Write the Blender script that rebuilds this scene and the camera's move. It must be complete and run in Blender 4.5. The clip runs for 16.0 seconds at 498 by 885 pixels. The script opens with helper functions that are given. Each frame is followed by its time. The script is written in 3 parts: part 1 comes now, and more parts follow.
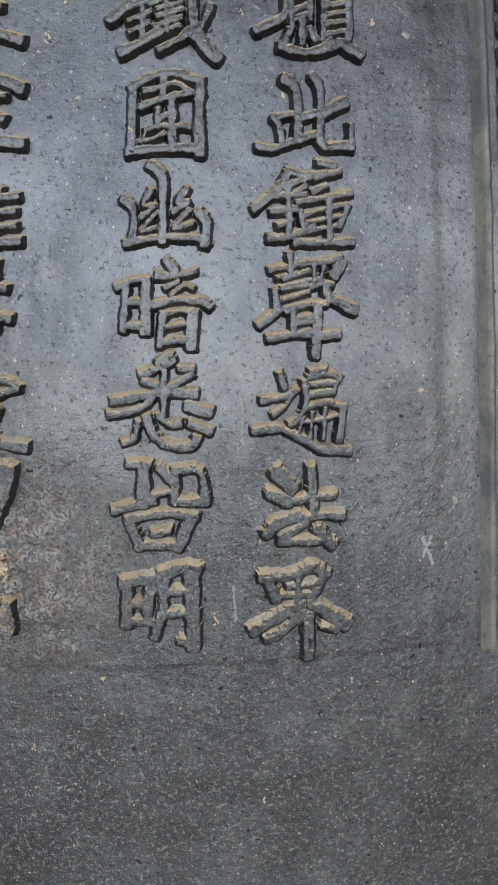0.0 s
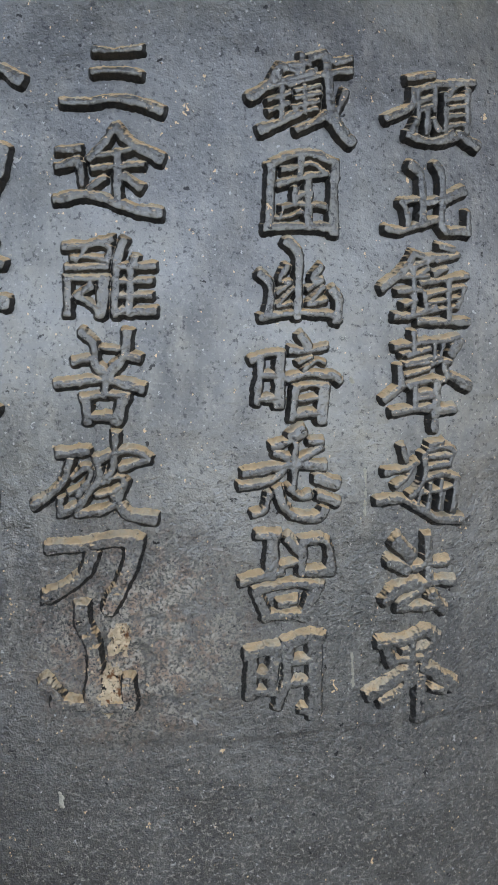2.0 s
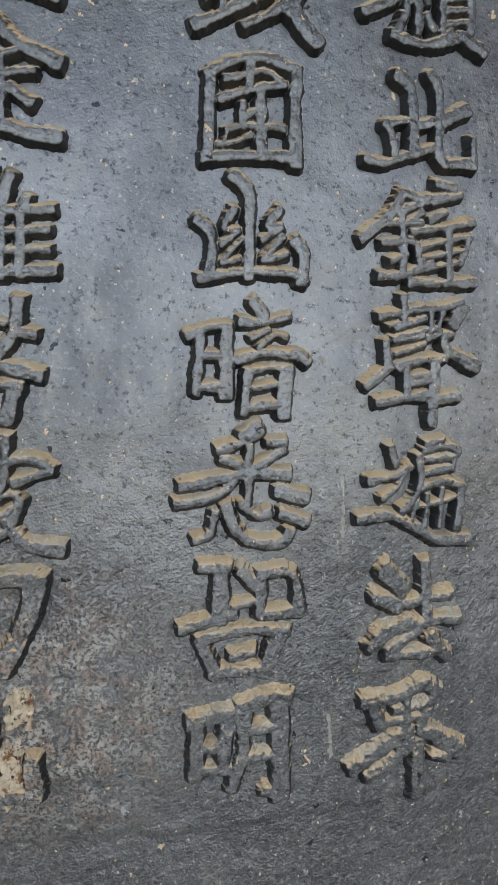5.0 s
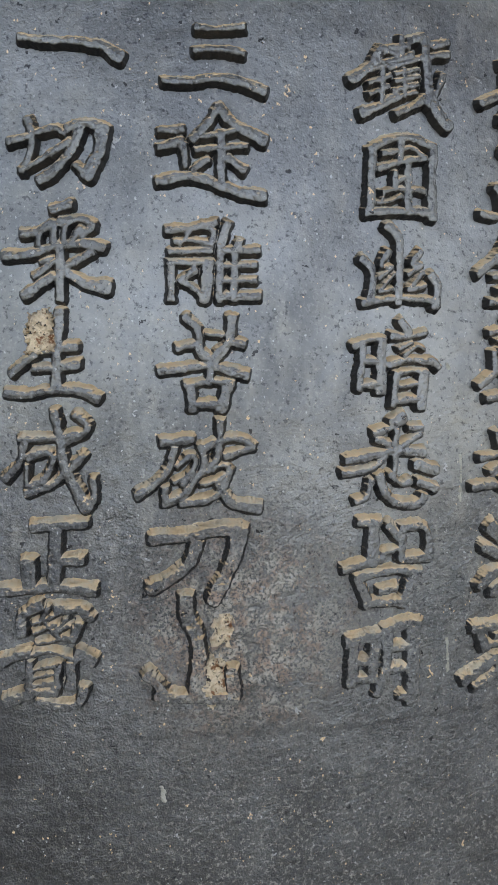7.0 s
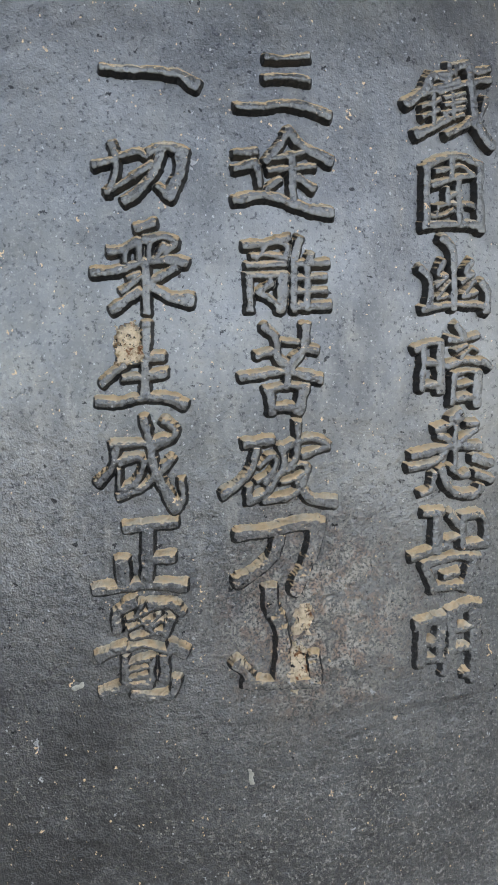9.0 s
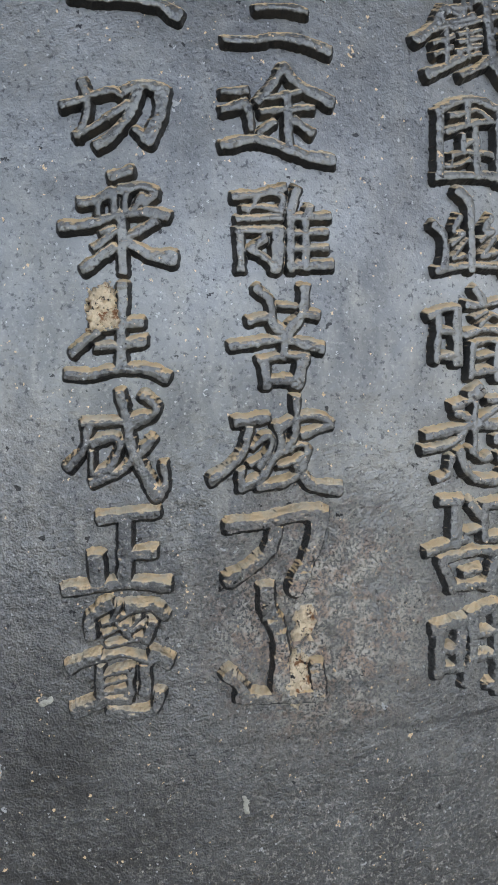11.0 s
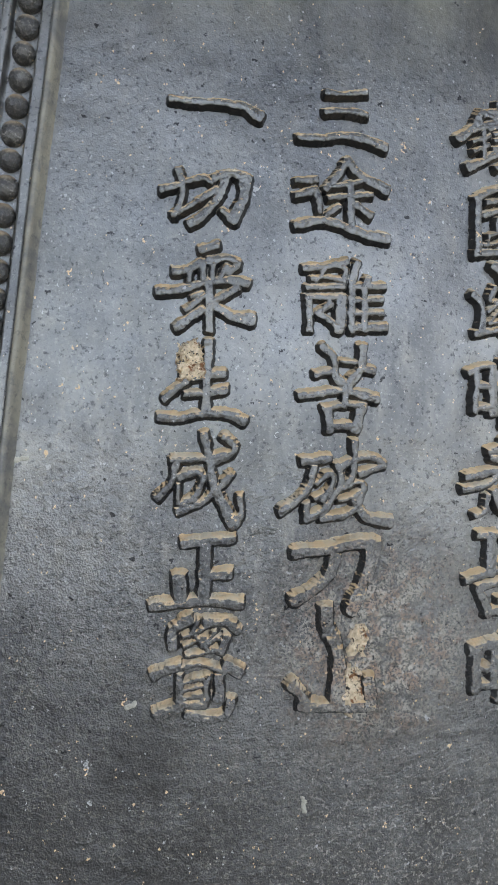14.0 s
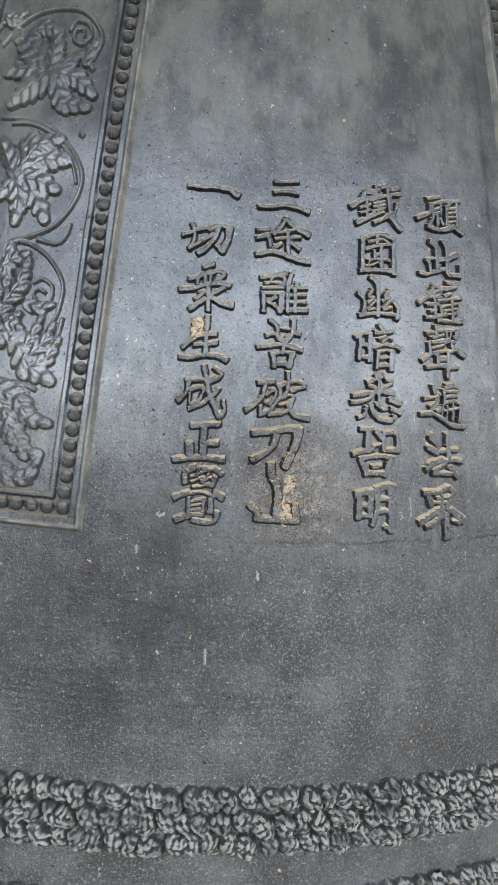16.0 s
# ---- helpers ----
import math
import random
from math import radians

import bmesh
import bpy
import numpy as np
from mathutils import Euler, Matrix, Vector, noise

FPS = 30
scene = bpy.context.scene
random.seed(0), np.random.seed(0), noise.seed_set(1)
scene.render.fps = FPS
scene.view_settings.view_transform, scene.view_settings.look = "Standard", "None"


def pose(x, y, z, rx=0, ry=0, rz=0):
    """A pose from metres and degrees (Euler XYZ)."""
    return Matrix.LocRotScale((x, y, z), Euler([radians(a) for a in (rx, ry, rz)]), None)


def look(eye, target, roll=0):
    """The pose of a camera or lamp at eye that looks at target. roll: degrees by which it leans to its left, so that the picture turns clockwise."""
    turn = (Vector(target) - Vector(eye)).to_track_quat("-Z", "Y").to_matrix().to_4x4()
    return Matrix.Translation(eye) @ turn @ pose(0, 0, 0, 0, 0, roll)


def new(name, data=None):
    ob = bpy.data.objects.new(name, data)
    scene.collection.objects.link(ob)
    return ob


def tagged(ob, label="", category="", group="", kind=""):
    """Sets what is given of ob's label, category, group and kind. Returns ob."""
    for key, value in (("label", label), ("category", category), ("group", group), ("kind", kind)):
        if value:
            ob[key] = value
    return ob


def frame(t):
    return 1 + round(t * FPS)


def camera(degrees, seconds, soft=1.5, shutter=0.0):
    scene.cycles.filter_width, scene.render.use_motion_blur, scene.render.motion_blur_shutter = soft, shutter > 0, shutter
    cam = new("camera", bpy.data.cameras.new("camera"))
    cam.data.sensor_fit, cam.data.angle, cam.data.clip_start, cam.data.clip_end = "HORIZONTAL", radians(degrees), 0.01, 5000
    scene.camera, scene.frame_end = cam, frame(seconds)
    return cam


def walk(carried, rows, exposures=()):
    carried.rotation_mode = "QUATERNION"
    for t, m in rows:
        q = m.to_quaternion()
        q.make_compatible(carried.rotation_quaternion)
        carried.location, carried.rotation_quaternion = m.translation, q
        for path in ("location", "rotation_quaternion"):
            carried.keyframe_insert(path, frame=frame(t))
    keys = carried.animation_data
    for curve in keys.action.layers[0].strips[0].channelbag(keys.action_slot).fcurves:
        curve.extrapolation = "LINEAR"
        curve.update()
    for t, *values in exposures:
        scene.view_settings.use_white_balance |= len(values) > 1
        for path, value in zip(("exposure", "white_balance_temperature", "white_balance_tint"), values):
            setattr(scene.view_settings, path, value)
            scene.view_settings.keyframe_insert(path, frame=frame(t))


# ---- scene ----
EXPOSURE, KELVIN = 3.2, 8300.0
cam = camera(39.66, 16.0)
PATH = [
    (0.0, 0.2308, -1.4496, 1.4978, 72.22, -1.14, 5.47),
    (0.5, 0.1958, -1.4547, 1.5013, 72.77, -1.97, 3.91),
    (1.0, 0.1495, -1.4432, 1.5089, 72.79, -2.96, 1.47),
    (1.5, 0.1137, -1.4353, 1.5166, 73.29, -3.59, -0.39),
    (2.0, 0.0851, -1.4494, 1.5291, 73.63, -4.03, -2.20),
    (2.5, 0.0753, -1.4535, 1.5230, 73.71, -4.14, -3.20),
    (3.0, 0.0950, -1.4274, 1.5190, 73.50, -3.92, -2.78),
    (3.2, 0.1042, -1.4177, 1.5213, 73.29, -3.81, -2.61),
    (5.3, 0.1173, -1.3436, 1.5060, 72.72, -3.35, -2.96),
    (5.5, 0.1089, -1.3557, 1.5095, 72.72, -3.44, -2.99),
    (6.0, 0.0805, -1.3965, 1.5194, 72.84, -3.68, -3.54),
    (6.5, 0.0391, -1.4304, 1.5191, 73.04, -4.08, -4.40),
    (7.0, -0.0007, -1.4405, 1.5177, 73.30, -4.36, -5.30),
    (7.5, -0.0406, -1.4365, 1.5192, 73.47, -4.39, -6.54),
    (8.0, -0.0512, -1.4258, 1.5252, 73.67, -4.11, -7.79),
    (8.5, -0.0550, -1.4306, 1.5190, 73.83, -3.80, -8.55),
    (9.0, -0.0750, -1.4598, 1.5179, 74.00, -3.44, -8.66),
    (9.2, -0.0698, -1.4671, 1.5141, 74.22, -3.26, -8.29),
    (11.3, -0.0601, -1.4069, 1.4838, 75.04, -3.02, -8.61),
    (11.5, -0.0622, -1.4034, 1.4841, 75.04, -3.11, -8.69),
    (12.0, -0.0719, -1.3928, 1.4775, 75.09, -3.34, -8.78),
    (12.5, -0.0913, -1.3937, 1.4840, 75.54, -3.62, -8.74),
    (13.0, -0.1053, -1.4071, 1.4921, 76.35, -3.91, -8.64),
    (13.5, -0.1086, -1.4234, 1.4937, 77.22, -4.10, -8.49),
    (14.0, -0.1114, -1.4634, 1.4954, 78.19, -4.25, -8.42),
    (14.5, -0.1164, -1.5144, 1.4946, 79.16, -4.46, -8.01),
    (15.0, -0.1337, -1.5993, 1.4973, 80.15, -4.90, -7.89),
    (15.5, -0.1378, -1.7114, 1.4834, 80.69, -5.00, -7.25),
    (16.0, -0.1176, -1.8344, 1.4517, 80.97, -4.61, -6.83),
]
walk(cam, [(t, pose(*row)) for t, *row in PATH], [(t, EXPOSURE + d, KELVIN, 15.0) for t, d in ((0.0, -0.33), (6.0, -0.41), (9.0, -0.21), (12.0, -0.21), (14.5, -0.09), (16.0, 0.13))])
SKY, CEIL, EAVE, OPEN, OPEN_L = 0.15, 5.6, -4.2, 7.0, 2.9
ROUGH, METAL = (0.29, 0.45), 0.66

# ---- light: an open-sided bell pavilion in daylight, in the shade of its roof ----
world = bpy.data.worlds.new("world")
scene.world = world
world.use_nodes = True
wn = world.node_tree.nodes
sky = wn.new("ShaderNodeTexSky")
sky.sky_type, sky.sun_disc = "NISHITA", False
sky.sun_elevation, sky.sun_rotation = radians(40), radians(10)
sky.air_density, sky.dust_density = 1.0, 7.0
wn["Background"].inputs[1].default_value = SKY
world.node_tree.links.new(sky.outputs[0], wn["Background"].inputs[0])
sun_data = bpy.data.lights.new("sun", "SUN")
sun_data.energy, sun_data.angle, sun_data.color = 0.5, radians(12), (1.0, 0.95, 0.88)
sun = new("sun", sun_data)
sun.matrix_world = look((1.5, 9.0, 5.4), (0, 0, 0))

# ---- the bell's form: radius over height, heights from the foot of the verse ----
Z0, R0, SLOPE, BOW = 1.24, 1.0750, 0.21896, -0.1063
FIELD_L, FIELD_R, PANEL = -0.1838, 0.3381, 0.2633
UNIT = 0.0003


def radius(h):
    return R0 - SLOPE * h + BOW * h * h


def bell_points(th, h, d):
    """Places on the bell's wall at angles th and heights h, raised by d."""
    lean = 1.0 / math.sqrt(1 + SLOPE * SLOPE)
    r = R0 - SLOPE * h + BOW * h * h + d * lean
    return np.stack([r * np.sin(th), -r * np.cos(th), Z0 + h + d * SLOPE * lean], -1)


def hash2(ix, iy, seed):
    n = (ix.astype(np.int64) * 374761393 + iy.astype(np.int64) * 668265263 + seed * 974711) & 0x7FFFFFFF
    n = ((n ^ (n >> 13)) * 1274126177) & 0x7FFFFFFF
    return ((n ^ (n >> 16)) & 0xFFFF) / 65535.0


def vnoise(x, y, seed=0):
    """Smooth noise from 0 to 1 with cells of size 1."""
    ix, iy = np.floor(x), np.floor(y)
    fx, fy = x - ix, y - iy
    fx, fy = fx * fx * (3 - 2 * fx), fy * fy * (3 - 2 * fy)
    a, b = hash2(ix, iy, seed), hash2(ix + 1, iy, seed)
    c, e = hash2(ix, iy + 1, seed), hash2(ix + 1, iy + 1, seed)
    return (a * (1 - fx) + b * fx) * (1 - fy) + (c * (1 - fx) + e * fx) * fy


def fbm(x, y, seed=0, octaves=3):
    total, amp, norm = 0, 1.0, 0
    for k in range(octaves):
        total, norm = total + amp * vnoise(x * 2 ** k + 17 * k, y * 2 ** k + 9 * k, seed + k), norm + amp
        amp *= 0.5
    return total / norm


def ease(x):
    x = np.clip(x, 0, 1)
    return x * x * (3 - 2 * x)


def uneven_wall(th, h):
    """How far the wall stands off its smooth form: swells, the faint lower edge of the wax sheet that carried the verse, lathe lines, pits."""
    warp = (fbm(th * 14, h * 16, 3) - 0.5) * 0.0022 + (fbm(th * 60, h * 70, 4) - 0.5) * 0.0006
    edge = -0.0275 + 0.010 * np.clip((th + 0.10) / 0.36, 0, 1) + (vnoise(th * 70, h * 0, 8) - 0.5) * 0.003
    step = ease((h - edge) / 0.0040 + 0.5) * ease((th + 0.045) / 0.05) * ease((0.315 - th) / 0.01) * 0.0012
    lines = (vnoise(th * 3, h * 420, 6) - 0.5) * 0.0008 * ease((-0.15 - h) / 0.05)
    spread = np.exp(-(((th - 0.042) * 1.07) ** 2 + (h - 0.045) ** 2) / 0.0014)
    pits = -np.clip(fbm(th * 160, h * 170, 21) - 0.5, 0, 1) * 0.014 * spread
    cast = ease((0.17 - h + 0.05 * (fbm(th * 18, h * 18, 27) - 0.5)) / 0.13) * ease((h + 0.30) / 0.12)
    rough = ((fbm(th * 150, h * 150, 23) - 0.5) * 0.0016 + (fbm(th * 330, h * 330, 25, 2) - 0.5) * 0.0012) * (0.18 + 0.85 * cast)
    return warp + step + lines + pits + rough


# ---- materials ----
class Nodes:
    """A short way to write node trees."""

    def __init__(self, name):
        self.mat = bpy.data.materials.new(name)
        self.mat.use_nodes = True
        self.tree = self.mat.node_tree
        self.bsdf = self.tree.nodes["Principled BSDF"]
        self.coord = self.tree.nodes.new("ShaderNodeTexCoord").outputs["Object"]

    def put(self, socket, value):
        if isinstance(value, bpy.types.NodeSocket):
            self.tree.links.new(value, socket)
        else:
            socket.default_value = value

    def scaled(self, scale):
        n = self.tree.nodes.new("ShaderNodeMapping")
        self.put(n.inputs["Vector"], self.coord)
        n.inputs["Scale"].default_value = scale
        return n.outputs[0]

    def noise(self, scale, detail=4.0, rough=0.6, vector=None, distort=0.0):
        n = self.tree.nodes.new("ShaderNodeTexNoise")
        self.put(n.inputs["Vector"], vector or self.coord)
        n.inputs["Scale"].default_value, n.inputs["Detail"].default_value = scale, detail
        n.inputs["Roughness"].default_value, n.inputs["Distortion"].default_value = rough, distort
        return n.outputs["Fac"]

    def voronoi(self, scale, vector=None, feature="F1", out="Distance"):
        n = self.tree.nodes.new("ShaderNodeTexVoronoi")
        n.feature = feature
        self.put(n.inputs["Vector"], vector or self.coord)
        n.inputs["Scale"].default_value = scale
        return n.outputs[out]

    def ramp(self, value, lo, hi, a=0.0, b=1.0):
        n = self.tree.nodes.new("ShaderNodeMapRange")
        n.interpolation_type = "SMOOTHSTEP"
        self.put(n.inputs["Value"], value)
        for key, v in (("From Min", lo), ("From Max", hi), ("To Min", a), ("To Max", b)):
            n.inputs[key].default_value = v
        return n.outputs[0]

    def math(self, op, a, b=0.0):
        n = self.tree.nodes.new("ShaderNodeMath")
        n.operation = op
        self.put(n.inputs[0], a)
        self.put(n.inputs[1], b)
        return n.outputs[0]

    def mix(self, fac, a, b):
        n = self.tree.nodes.new("ShaderNodeMix")
        n.data_type = "RGBA"
        self.put(n.inputs["Factor"], fac)
        for key, v in (("A", a), ("B", b)):
            s = [i for i in n.inputs if i.name == key and i.type == "RGBA"][0]
            self.put(s, (*v, 1.0) if isinstance(v, tuple) else v)
        return [o for o in n.outputs if o.type == "RGBA"][0]

    def axis(self, socket, name):
        n = self.tree.nodes.new("ShaderNodeSeparateXYZ")
        self.put(n.inputs[0], socket)
        return n.outputs[name]

    def near(self, point, r0, r1):
        """1 within r0 of a point, 0 beyond r1."""
        n = self.tree.nodes.new("ShaderNodeVectorMath")
        n.operation = "DISTANCE"
        self.put(n.inputs[0], self.coord)
        n.inputs[1].default_value = point
        return self.ramp(n.outputs["Value"], r0, r1, 1.0, 0.0)

    def bump(self, height, strength, distance, normal=None):
        n = self.tree.nodes.new("ShaderNodeBump")
        n.inputs["Strength"].default_value, n.inputs["Distance"].default_value = strength, distance
        self.put(n.inputs["Height"], height)
        if normal:
            self.put(n.inputs["Normal"], normal)
        return n.outputs[0]

    def finish(self, color, rough, metal=0.0, normal=None, spec=0.5):
        self.put(self.bsdf.inputs["Base Color"], (*color, 1.0) if isinstance(color, tuple) else color)
        self.put(self.bsdf.inputs["Roughness"], rough)
        self.put(self.bsdf.inputs["Metallic"], metal)
        self.put(self.bsdf.inputs["Specular IOR Level"], spec)
        if normal:
            self.put(self.bsdf.inputs["Normal"], normal)
        return self.mat


def spot(th, h):
    return tuple(float(v) for v in bell_points(np.array(th), np.array(h), np.array(0.0)))


TAN, PALE, RUST = (0.86, 0.60, 0.34), (0.72, 0.60, 0.43), (0.30, 0.135, 0.065)


def bronze(name, dusty, matt=0.0, fine=1.0, buff_a=None, buff_b=None, flank_shade=0.95, worn=False):
    """Dark patinated cast bronze. dusty: buff dust on faces that look up."""
    n = Nodes(name)
    grain, blotch = n.noise(420, 5, 0.7), n.noise(9, 5, 0.62)
    streak = n.noise(14, 4, 0.6, n.scaled((6, 6, 0.7)))
    patch = n.noise(2.6, 4, 0.6)
    z = n.axis(n.coord, "Z")
    wob = n.math("MULTIPLY_ADD", n.noise(22, 4, 0.65), 0.09)
    wob.node.inputs[2].default_value = -0.045
    low = n.ramp(n.math("ADD", z, wob), Z0 - 0.105, Z0 + 0.070, 1.0, 0.0)
    cast = n.ramp(n.math("ADD", z, wob), Z0 + 0.030, Z0 + 0.170, 1.0, 0.0)
    gritty = n.math("MULTIPLY_ADD", cast, 0.50)
    gritty.node.inputs[2].default_value = 0.38
    base = n.mix(n.ramp(blotch, 0.3, 0.72), (0.135, 0.133, 0.128), (0.295, 0.288, 0.266))
    base = n.mix(n.ramp(streak, 0.42, 0.75, 0, 0.55), base, (0.315, 0.298, 0.255))
    base = n.mix(n.ramp(patch, 0.5, 0.72, 0, 0.4), base, (0.150, 0.154, 0.138))
    base = n.mix(n.math("MULTIPLY", n.ramp(grain, 0.50, 0.70), gritty), base, (0.42, 0.40, 0.35))
    base = n.mix(n.ramp(n.noise(300, 4, 0.7), 0.46, 0.33, 0, 0.75), base, (0.050, 0.050, 0.052))
    base = n.mix(n.math("MULTIPLY", low, n.ramp(n.noise(12, 4, 0.65), 0.3, 0.65, 0.35, 0.80)), base, (0.072, 0.066, 0.057))
    base = n.mix(n.math("MULTIPLY", low, n.ramp(n.noise(360, 4, 0.75), 0.53, 0.62, 0, 0.75)), base, (0.38, 0.35, 0.30))
    film = n.math("MULTIPLY", n.ramp(n.math("ADD", z, wob), Z0 + 0.40, Z0 + 0.47), n.ramp(n.noise(16, 5, 0.7), 0.30, 0.62, 0.30, 0.88))
    dull = n.mix(n.ramp(n.noise(7, 5, 0.7, n.scaled((1.6, 1.6, 0.6))), 0.42, 0.60), (0.225, 0.215, 0.168), (0.075, 0.073, 0.066))
    base = n.mix(film, base, dull)
    # dimmer light low on the left, painted in as a dark patch
    dim_patch = n.math("MULTIPLY", n.near(spot(-0.13, -0.11), 0.06, 0.20), n.ramp(n.noise(20, 5, 0.7), 0.30, 0.62, 0.25, 0.8))
    base = n.mix(dim_patch, base, (0.062, 0.058, 0.052))
    rough = n.ramp(n.noise(30, 5, 0.7), 0.3, 0.75, ROUGH[0] + matt, ROUGH[1] + matt)
    # the rough cast skin under the verse, the pitted place beside the last character of the second column
    pitted = n.near(spot(0.046, 0.042), 0.022, 0.096)
    pitted = n.math("MULTIPLY", pitted, n.ramp(n.noise(40, 4, 0.7), 0.33, 0.55))
    crust = n.math("MULTIPLY", pitted, n.ramp(n.noise(520, 4, 0.7), 0.43, 0.52))
    base = n.mix(n.math("MULTIPLY", crust, 0.75), base, n.mix(n.ramp(n.noise(90, 3, 0.6), 0.45, 0.6), (0.62, 0.55, 0.45), (0.50, 0.34, 0.24)))
    # pale specks of dust and droppings, long ones upright
    def flecks(scale, share, reach, channel):
        shaken = n.tree.nodes.new("ShaderNodeVectorMath")
        shaken.operation = "ADD"
        n.put(shaken.inputs[0], n.scaled(scale))
        wobble = n.tree.nodes.new("ShaderNodeTexNoise")
        n.put(wobble.inputs["Vector"], n.coord)
        wobble.inputs["Scale"].default_value = scale[0] * 2.4
        n.put(shaken.inputs[1], wobble.outputs["Color"])
        pick = n.voronoi(1.0, shaken.outputs[0], out="Color")
        size = n.math("MULTIPLY", n.ramp(n.axis(pick, channel), 1 - share, 1.0), reach)
        return n.math("LESS_THAN", n.voronoi(1.0, shaken.outputs[0]), size), pick

    speck, size = flecks((110, 110, 80), 0.12, 0.17, "X")
    speck2, _ = flecks((330, 330, 270), 0.07, 0.28, "Y")
    speck3, _ = flecks((560, 560, 480), 0.08, 0.36, "Z")
    dashes, _ = flecks((75, 75, 22), 0.05, 0.13, "Z")
    holes, _ = flecks((130, 130, 150), 0.11, 0.24, "Z")
    base = n.mix(n.math("MULTIPLY", holes, 0.9), base, (0.030, 0.029, 0.028))
    specks = n.math("MINIMUM", n.math("ADD", n.math("ADD", speck, speck2), n.math("ADD", dashes, speck3)), 1.0)
    tint = n.mix(n.ramp(n.axis(size, "Y"), 0.55, 0.6), (0.46, 0.45, 0.42), TAN)
    base = n.mix(n.math("MULTIPLY", specks, 0.8), base, tint)
    rough = n.math("ADD", rough, n.math("MULTIPLY", cast, 0.12))
    rough = n.math("ADD", rough, n.math("MULTIPLY", specks, 0.25))
    rough = n.math("ADD", rough, n.math("MULTIPLY", crust, 0.2))
    bare = n.math("SUBTRACT", 1.0, n.math("MAXIMUM", n.math("MAXIMUM", specks, crust), n.math("MAXIMUM", n.math("MULTIPLY", film, 0.8), n.math("MULTIPLY", low, 0.45))))
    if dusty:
        # crowns rubbed bare, shade painted black on steep flanks, dust on what looks up
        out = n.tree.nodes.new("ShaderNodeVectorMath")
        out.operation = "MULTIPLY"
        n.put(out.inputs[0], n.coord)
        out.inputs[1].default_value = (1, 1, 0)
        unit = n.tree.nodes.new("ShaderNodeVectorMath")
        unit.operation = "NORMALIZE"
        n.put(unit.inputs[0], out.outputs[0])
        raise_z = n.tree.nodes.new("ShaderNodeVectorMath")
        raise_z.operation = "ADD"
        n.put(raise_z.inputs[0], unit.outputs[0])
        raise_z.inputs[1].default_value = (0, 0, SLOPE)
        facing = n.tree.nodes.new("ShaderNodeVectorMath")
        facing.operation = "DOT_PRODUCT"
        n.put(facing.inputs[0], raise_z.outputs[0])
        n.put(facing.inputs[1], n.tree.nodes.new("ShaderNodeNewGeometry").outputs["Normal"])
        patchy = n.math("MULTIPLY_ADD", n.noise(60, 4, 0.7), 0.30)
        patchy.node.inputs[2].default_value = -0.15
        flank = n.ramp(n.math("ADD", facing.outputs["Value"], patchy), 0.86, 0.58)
        flank = n.math("MULTIPLY", flank, flank_shade)
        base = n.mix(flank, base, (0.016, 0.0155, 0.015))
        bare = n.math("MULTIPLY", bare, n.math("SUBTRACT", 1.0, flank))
        up = n.axis(n.tree.nodes.new("ShaderNodeNewGeometry").outputs["Normal"], "Z")
        uneven = n.math("MULTIPLY_ADD", n.noise(90, 5, 0.7), 0.8)
        uneven.node.inputs[2].default_value = -0.40
        dust = n.ramp(n.math("ADD", up, uneven), 0.44, 0.80)
        if worn:
            # tips that stand out are rubbed pale, shade in their gaps painted black
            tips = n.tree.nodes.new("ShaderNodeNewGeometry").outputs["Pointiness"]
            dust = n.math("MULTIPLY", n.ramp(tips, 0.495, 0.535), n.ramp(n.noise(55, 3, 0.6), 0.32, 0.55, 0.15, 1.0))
            gap_shade = n.ramp(tips, 0.485, 0.43, 0, 0.85)
            base = n.mix(gap_shade, base, (0.020, 0.020, 0.019))
            bare = n.math("MULTIPLY", bare, n.math("SUBTRACT", 1.0, gap_shade))
        dust = n.math("MULTIPLY", dust, n.ramp(n.noise(24, 3, 0.6), 0.26, 0.44, 0.35, 1.0))
        buff = n.mix(n.ramp(n.noise(70, 3, 0.6), 0.4, 0.7), buff_a or TAN, buff_b or PALE)
        base = n.mix(n.math("MULTIPLY", dust, dusty), base, buff)
        rough = n.math("ADD", rough, n.math("MULTIPLY", dust, 0.3))
        bare = n.math("MULTIPLY", bare, n.math("SUBTRACT", 1.0, n.math("MULTIPLY", dust, dusty)))
    coarse = n.math("ADD", n.noise(260, 2, 0.5), n.math("MULTIPLY", n.noise(800, 1.5, 0.5), 0.8))
    skin = n.math("SUBTRACT", n.math("ADD", n.math("MULTIPLY", coarse, n.math("MULTIPLY_ADD", cast, 1.0)), n.math("MULTIPLY", crust, 1.6)), n.math("MULTIPLY", holes, 0.9))
    skin.node.inputs[0].links[0].from_node.inputs[0].links[0].from_node.inputs[1].links[0].from_node.inputs[2].default_value = 0.20
    normal = n.bump(n.noise(46, 3, 0.5), 0.35, 0.0016)
    normal = n.bump(skin, 0.65 * fine, 0.0019, normal)
    normal = n.bump(n.noise(900, 2, 0.6), 0.35 * fine, 0.0004, normal)
    return n.finish(base, rough, n.math("MULTIPLY", bare, METAL), normal)


